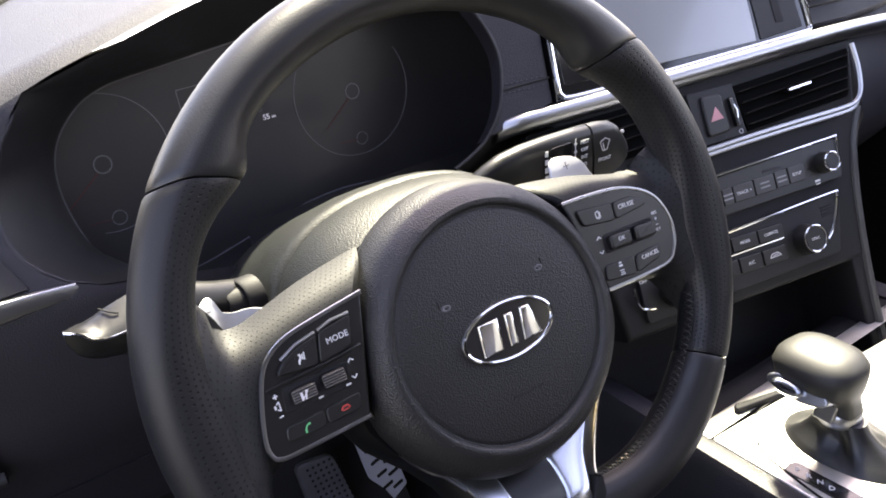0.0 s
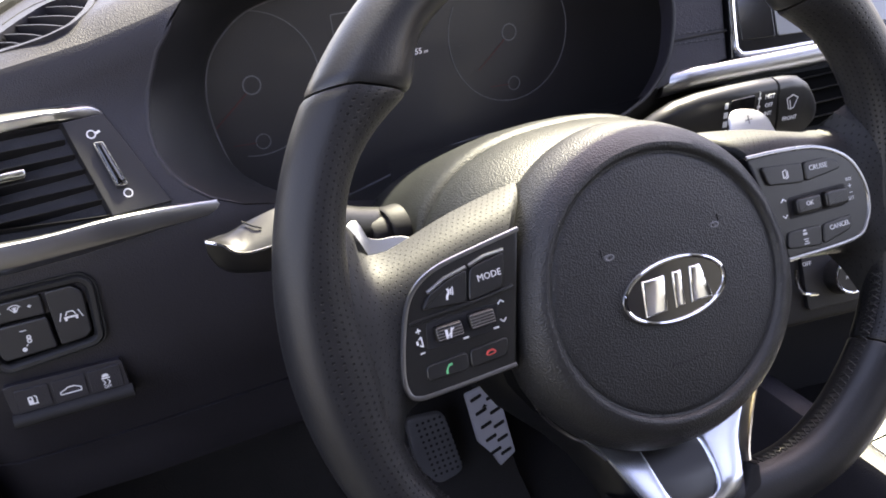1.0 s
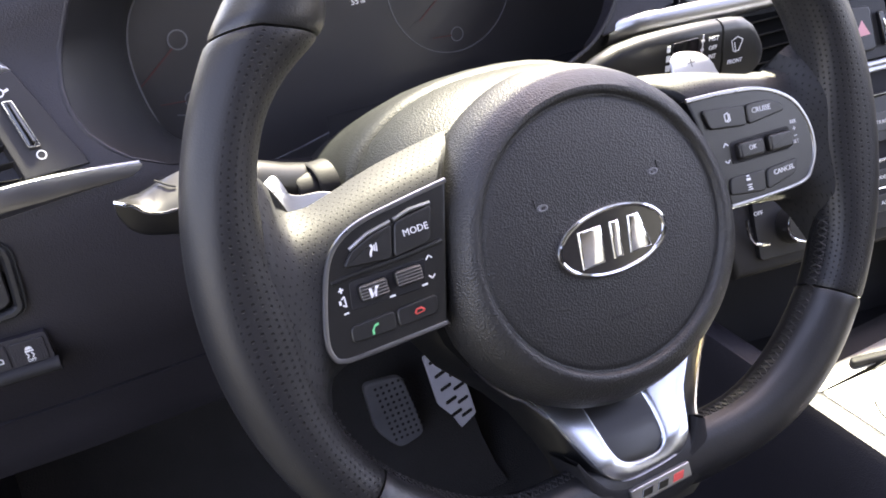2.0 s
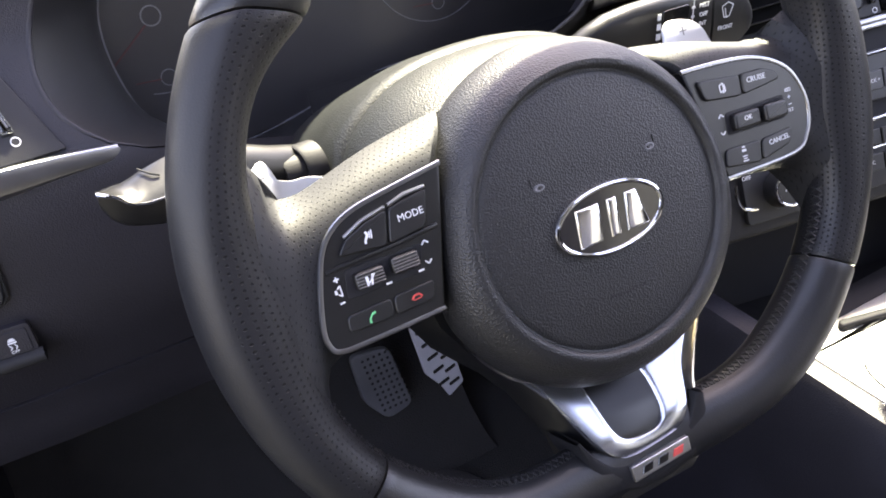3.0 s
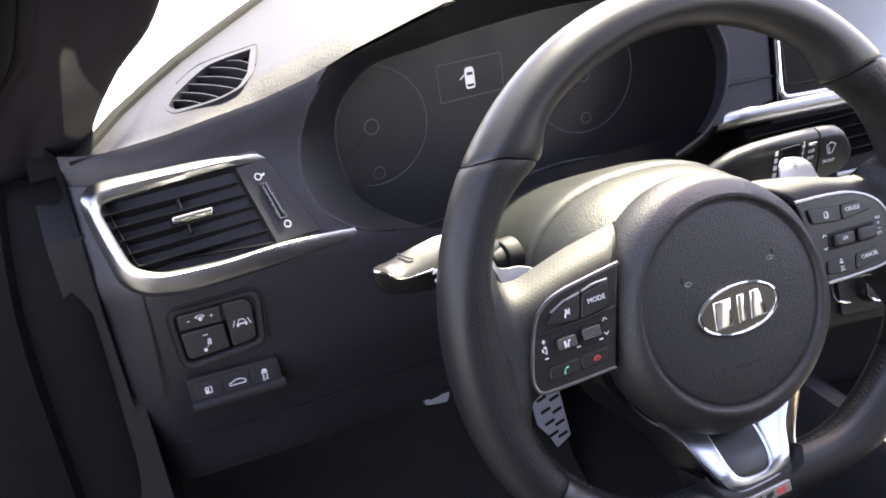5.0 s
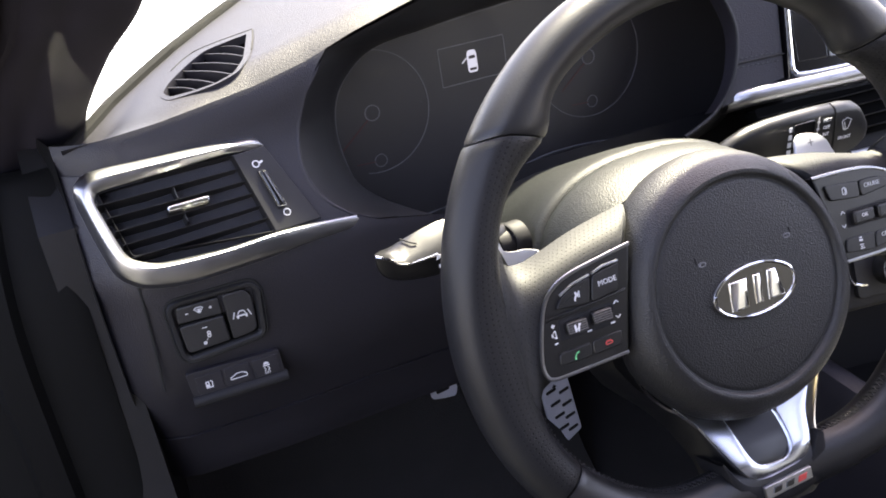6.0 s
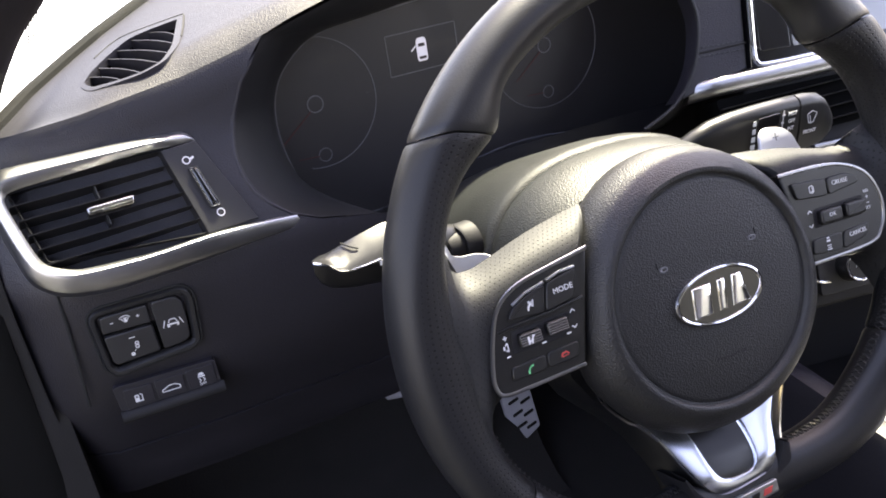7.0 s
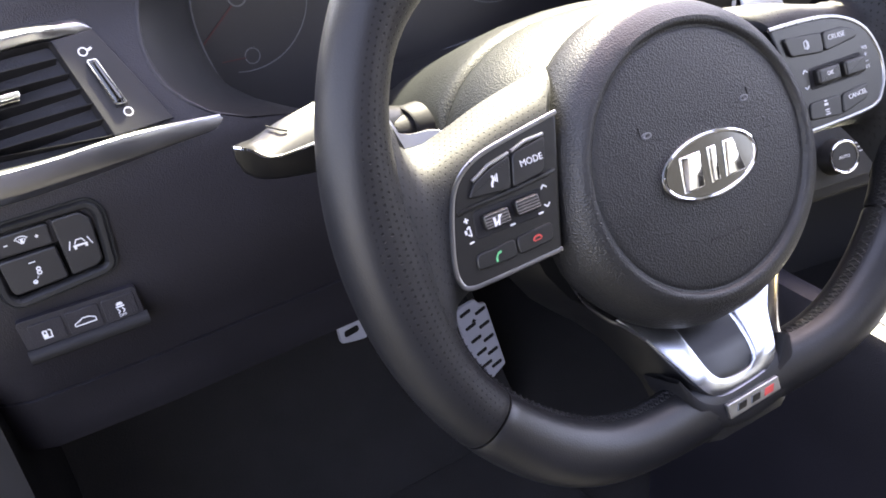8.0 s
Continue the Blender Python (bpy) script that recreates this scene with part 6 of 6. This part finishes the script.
# ---- pedals ----
GAS = axes((0.136, 0.452, 0.142), (0.9901, 0.0, 0.1401), (-0.1394, 0.0996, 0.9852), (-0.0139, -0.9950, 0.0986))
gas = thing("accelerator_pedal", GAS, "silver metal accelerator pedal with black rubber slots", "pedal")
part("plate", slab(rounded([(-0.020, 0.060), (0.010, 0.060), (0.014, 0.050), (0.022, 0.048), (0.024, -0.052), (0.0, -0.062), (-0.006, -0.040), (-0.020, -0.012)], 0.003), -0.003, 0.002, 0.001), PEDAL_METAL, gas)
part("arm", tube([Vector((0, 0.03, -0.004)), Vector((0.0, 0.10, -0.03)), Vector((0, 0.22, -0.02))], 0.008, 8), SOFT_BLACK, gas)
for i in range(5):
    for sx in (-1, 1):
        y = 0.050 - 0.0215 * i - (0.008 if sx > 0 else 0)
        x = -0.008 + 0.0030 * i * 0.6 if sx < 0 else 0.012
        if y < -0.05:
            continue
        part("rubber_slot", slab(rounded([(x - 0.0078, y - 0.0032), (x + 0.0078, y - 0.0010), (x + 0.0078, y + 0.0036), (x - 0.0078, y + 0.0014)], 0.002), 0.001, 0.0034, 0.0008), SOFT_BLACK, gas)
BRAKE = axes((0.010, 0.468, 0.222), (1.0, 0.0, 0.0), (0.0, 0.10, 0.995), (0.0, -0.995, 0.10))
brake = thing("brake_pedal", BRAKE, "silver brake pedal with dark rubber inserts", "pedal")
part("plate", slab(rounded([(-0.046, -0.006), (-0.030, -0.010), (-0.014, -0.012), (-0.010, 0.000), (-0.014, 0.016), (-0.046, 0.016)], 0.004), -0.004, 0.002, 0.0015), PEDAL_METAL, brake)
part("arm", tube([Vector((0.0, 0.0, -0.006)), Vector((0.0, 0.08, -0.03)), Vector((0, 0.22, -0.03))], 0.009, 8), SOFT_BLACK, brake)
part("rubber_slot", slab(rounded([(-0.040, 0.000), (-0.022, 0.002), (-0.022, 0.010), (-0.040, 0.008)], 0.003), 0.001, 0.0034, 0.0008), SOFT_BLACK, brake)
pad_o = rounded([(0.020, -0.032), (0.070, -0.040), (0.088, -0.132), (0.052, -0.140), (0.026, -0.102)], 0.012)
part("rubber_pad", slab(pad_o, -0.004, 0.004, 0.003), RING_INK, brake, "grey dimpled rubber pad")
for i in range(6):
    for j in range(10):
        x, y = 0.034 + 0.0075 * i + 0.0016 * j, -0.044 - 0.0088 * j
        part("rubber_stud", slab(rect(x - 0.0016, y - 0.0016, x + 0.0016, y + 0.0016, 0.0008, 2), 0.0035, 0.0050, 0.0005, 1), SOFT_BLACK, brake)

# ---- shell of the car and the place outside ----
def plank(name, pts, depth, mat, label="", category="", kind="structure"):
    """A thick sheet over a closed outline of 3D points, thickened along its normal."""
    vs = [Vector(p) for p in pts]
    n = (vs[1] - vs[0]).cross(vs[2] - vs[0]).normalized() * depth
    ob = part(name, loft([vs, [v + n for v in vs]], caps=(True, True)), mat)
    return tagged(ob, label, category, "", kind)


plank("floor", [(-0.42, -1.9, 0.0), (1.05, -1.9, 0.0), (1.05, 0.72, 0.0), (-0.42, 0.72, 0.0)], -0.03, CARPET, "black carpeted car floor", "floor")
roof = []
for z in (1.21, 1.24):
    roof.append([Vector((x, y, z)) for x, y in ((-0.22, -1.9), (0.90, -1.9), (0.90, -0.16), (-0.22, -0.16))])
    roof.append([Vector((x, y, z)) for x, y in ((0.17, -0.72), (0.66, -0.72), (0.66, -0.38), (0.17, -0.38))])
tagged(part("ceiling", loft([roof[0], roof[2], roof[3], roof[1]], wrap=True), SHELL), "grey cloth headliner with a glass roof opening", "ceiling", "", "structure")
plank("wall_firewall", [(-0.42, 0.72, 0.0), (1.05, 0.72, 0.0), (1.05, 0.72, 0.72), (-0.42, 0.72, 0.60)], -0.02, CARPET, "black carpeted bulkhead", "bulkhead")
toe = part("wall_toe_board", loft([[(x, y, z) for x in np.linspace(-0.372, 0.182, 12)] for y, z in ((0.400, 0.006), (0.430, 0.012), (0.465, 0.035), (0.500, 0.080), (0.560, 0.180), (0.620, 0.290), (0.690, 0.430), (0.705, 0.430), (0.705, -0.01), (0.400, -0.01))], closed=False), CARPET)
tagged(toe, "black carpet rising to the bulkhead behind the pedals", "carpet", "", "structure")
mat_o = rounded([(-0.300, -0.25), (0.150, -0.25), (0.160, 0.30), (0.120, 0.415), (-0.240, 0.415), (-0.300, 0.33)], 0.05)
floor_mat = part("floor_mat", slab(mat_o, 0.002, 0.010, 0.003), CARPET)
tagged(floor_mat, "black carpet mat on the driver's floor", "floor mat")
plank("wall_kick_panel", [(-0.375, -0.10, 0.0), (-0.375, 0.72, 0.0), (-0.375, 0.72, 0.62), (-0.375, 0.30, 0.70), (-0.375, 0.235, 0.66), (-0.375, 0.215, 0.45), (-0.375, 0.16, 0.10)], 0.03, SOFT_BLACK, "black plastic kick panel beside the pedals", "kick panel")
plank("wall_right", [(1.05, -1.9, 0.0), (1.05, 0.72, 0.0), (1.05, 0.72, 0.74), (1.05, -1.9, 0.80)], 0.05, SOFT_BLACK, "black trimmed passenger door", "door")
# added pale wall out of view, a reflector for the silver bracket
plank("wall_rear", [(-0.42, -1.25, 0.0), (1.05, -1.25, 0.0), (1.05, -1.25, 1.21), (-0.42, -1.25, 1.21)], 0.05, BOUNCE_PALE, "unseen pale wall added behind to reflect light to the wheel", "partition")
# solid sheet out of view, set close to cut light from the rear left
plank("wall_left_rear", [(-0.42, -1.9, 0.0), (-0.42, -0.52, 0.0), (-0.40, -0.52, 0.80), (-0.24, -0.52, 1.21), (-0.24, -1.9, 1.21), (-0.42, -1.9, 0.80)], -0.05, SOFT_BLACK, "unseen black centre pillar and rear door, added to block light", "door")
plank("sill", [(-0.50, -1.9, -0.05), (-0.36, -1.9, -0.05), (-0.36, 0.45, -0.05), (-0.50, 0.45, -0.05)], 0.09, SOFT_BLACK, "black door sill", "sill")

plank("wall_open_door", [(-0.52, 0.30, 0.0), (-1.35, -0.20, 0.0), (-1.35, -0.20, 0.72), (-0.52, 0.30, 0.72)], 0.06, SOFT_BLACK, "black inner side of the open front door", "door")

# A-pillar with its door seal and body jamb
edge = spline([(-0.334, 0.345, 0.655), (-0.325, 0.308, 0.697), (-0.316, 0.285, 0.724), (-0.294, 0.240, 0.766), (-0.268, 0.190, 0.806), (-0.246, 0.10, 0.885), (-0.238, 0.00, 0.975), (-0.238, -0.16, 1.23)], 6)
prof = [(0.0, 0.05), (-0.001, 0.010), (-0.004, 0.001), (-0.010, -0.003), (-0.022, -0.0055), (-0.034, -0.006), (-0.042, -0.0045), (-0.047, -0.0030), (-0.052, -0.0045), (-0.060, -0.0065), (-0.068, -0.0060), (-0.073, -0.0035), (-0.078, -0.0050), (-0.085, -0.0020), (-0.090, 0.008), (-0.094, 0.05)]
pillar = part("a_pillar", loft([[p + Vector((a, b, b * 0.4)) for a, b in prof] for p in edge], closed=False), PILLAR_SKIN)
tagged(pillar, "dark trimmed windscreen pillar beside the door opening", "pillar", "", "structure")
seal = part("door_seal", tube([p + Vector((-0.094, -0.004, 0.0)) for p in edge], 0.010, 10), RUBBER)
tagged(seal, "black rubber door seal along the pillar", "door seal", "", "structure")
low = [(-0.337, 0.345, 0.66), (-0.345, 0.285, 0.69), (-0.352, 0.250, 0.66), (-0.358, 0.225, 0.60), (-0.360, 0.215, 0.50), (-0.362, 0.20, 0.30), (-0.365, 0.15, 0.08)]
# the seal's near-black rubber on the body jamb stands in for shade
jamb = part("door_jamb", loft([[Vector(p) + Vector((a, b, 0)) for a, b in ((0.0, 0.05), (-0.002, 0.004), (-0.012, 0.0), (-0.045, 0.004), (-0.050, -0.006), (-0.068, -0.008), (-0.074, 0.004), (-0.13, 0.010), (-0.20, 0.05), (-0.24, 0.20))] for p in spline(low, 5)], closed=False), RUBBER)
tagged(jamb, "body jamb beside the open door, coloured near black for shade", "door jamb", "", "structure")

ws = part("windscreen", loft([[Vector((x, y, z)) for x, y, z in r] for r in ([(-0.350, 0.285, 0.688), (-0.26, 0.375, 0.715), (-0.1, 0.475, 0.750), (0.1, 0.57, 0.770), (0.5, 0.64, 0.775), (1.03, 0.52, 0.76)], [(-0.31, 0.10, 0.90), (-0.22, 0.16, 0.92), (-0.08, 0.22, 0.94), (0.1, 0.27, 0.95), (0.5, 0.30, 0.96), (1.03, 0.22, 0.95)], [(-0.28, -0.16, 1.22), (-0.2, -0.15, 1.225), (-0.05, -0.14, 1.23), (0.1, -0.14, 1.23), (0.5, -0.14, 1.23), (1.0, -0.16, 1.22)])], closed=False), CLEAR)
ws.visible_shadow = False
frit = bmesh.new()
A, E1, E2, IN_N = Vector((-0.2869, 0.2695, 0.7769)), Vector((0.0252, 0.0463, -0.0113)), Vector((-0.0067, 0.0167, -0.0229)), Vector((0.664, -0.497, -0.559))
for i in range(20):
    for j in range(11):
        c = A + E1 * (i / 19 * 1.1 - 0.1) + E2 * (j / 10 + 0.5 * (i % 2) / 10) + IN_N * 0.001
        r = 0.0015 * (1 - 0.5 * i / 19)
        u, v = E1.normalized() * r, E2.normalized() * r
        ring = [frit.verts.new(c + u * math.cos(w) + v * math.sin(w)) for w in (math.pi * k / 4 for k in range(8))]
        frit.faces.new(ring)
dots = part("frit_dots", frit, SOFT_BLACK, ws, "printed black dots at the glass edge")
dots["kind"] = "stuff"
tagged(ws, "clear curved windscreen above the dash", "windscreen", "", "structure")
bonnet = part("bonnet", loft([[Vector((x, y, z - 0.05 * abs(x - 0.33) ** 2)) for x in np.linspace(-0.45, 1.1, 14)] for y, z in ((0.40, 0.60), (0.52, 0.655), (0.80, 0.700), (1.0, 0.72), (1.4, 0.69), (1.8, 0.60), (1.95, 0.45), (1.98, 0.0))], closed=False), PAINT)
tagged(bonnet, "pale sunlit car bonnet beyond the windscreen", "bonnet", "", "structure")
# added wall out of view, keeps low light off the lower dash
plank("light_block_wall", [(-1.45, -4.0, -0.30), (-1.45, 1.2, -0.30), (-1.45, 1.2, 0.62), (-1.45, -4.0, 0.62)], 0.2, ASPHALT, "unseen low grey wall added to block light from the left", "wall")
plank("ground", [(-60, -60, -0.30), (60, -60, -0.30), (60, 60, -0.30), (-60, 60, -0.30)], -0.05, ASPHALT, "grey asphalt ground", "ground")
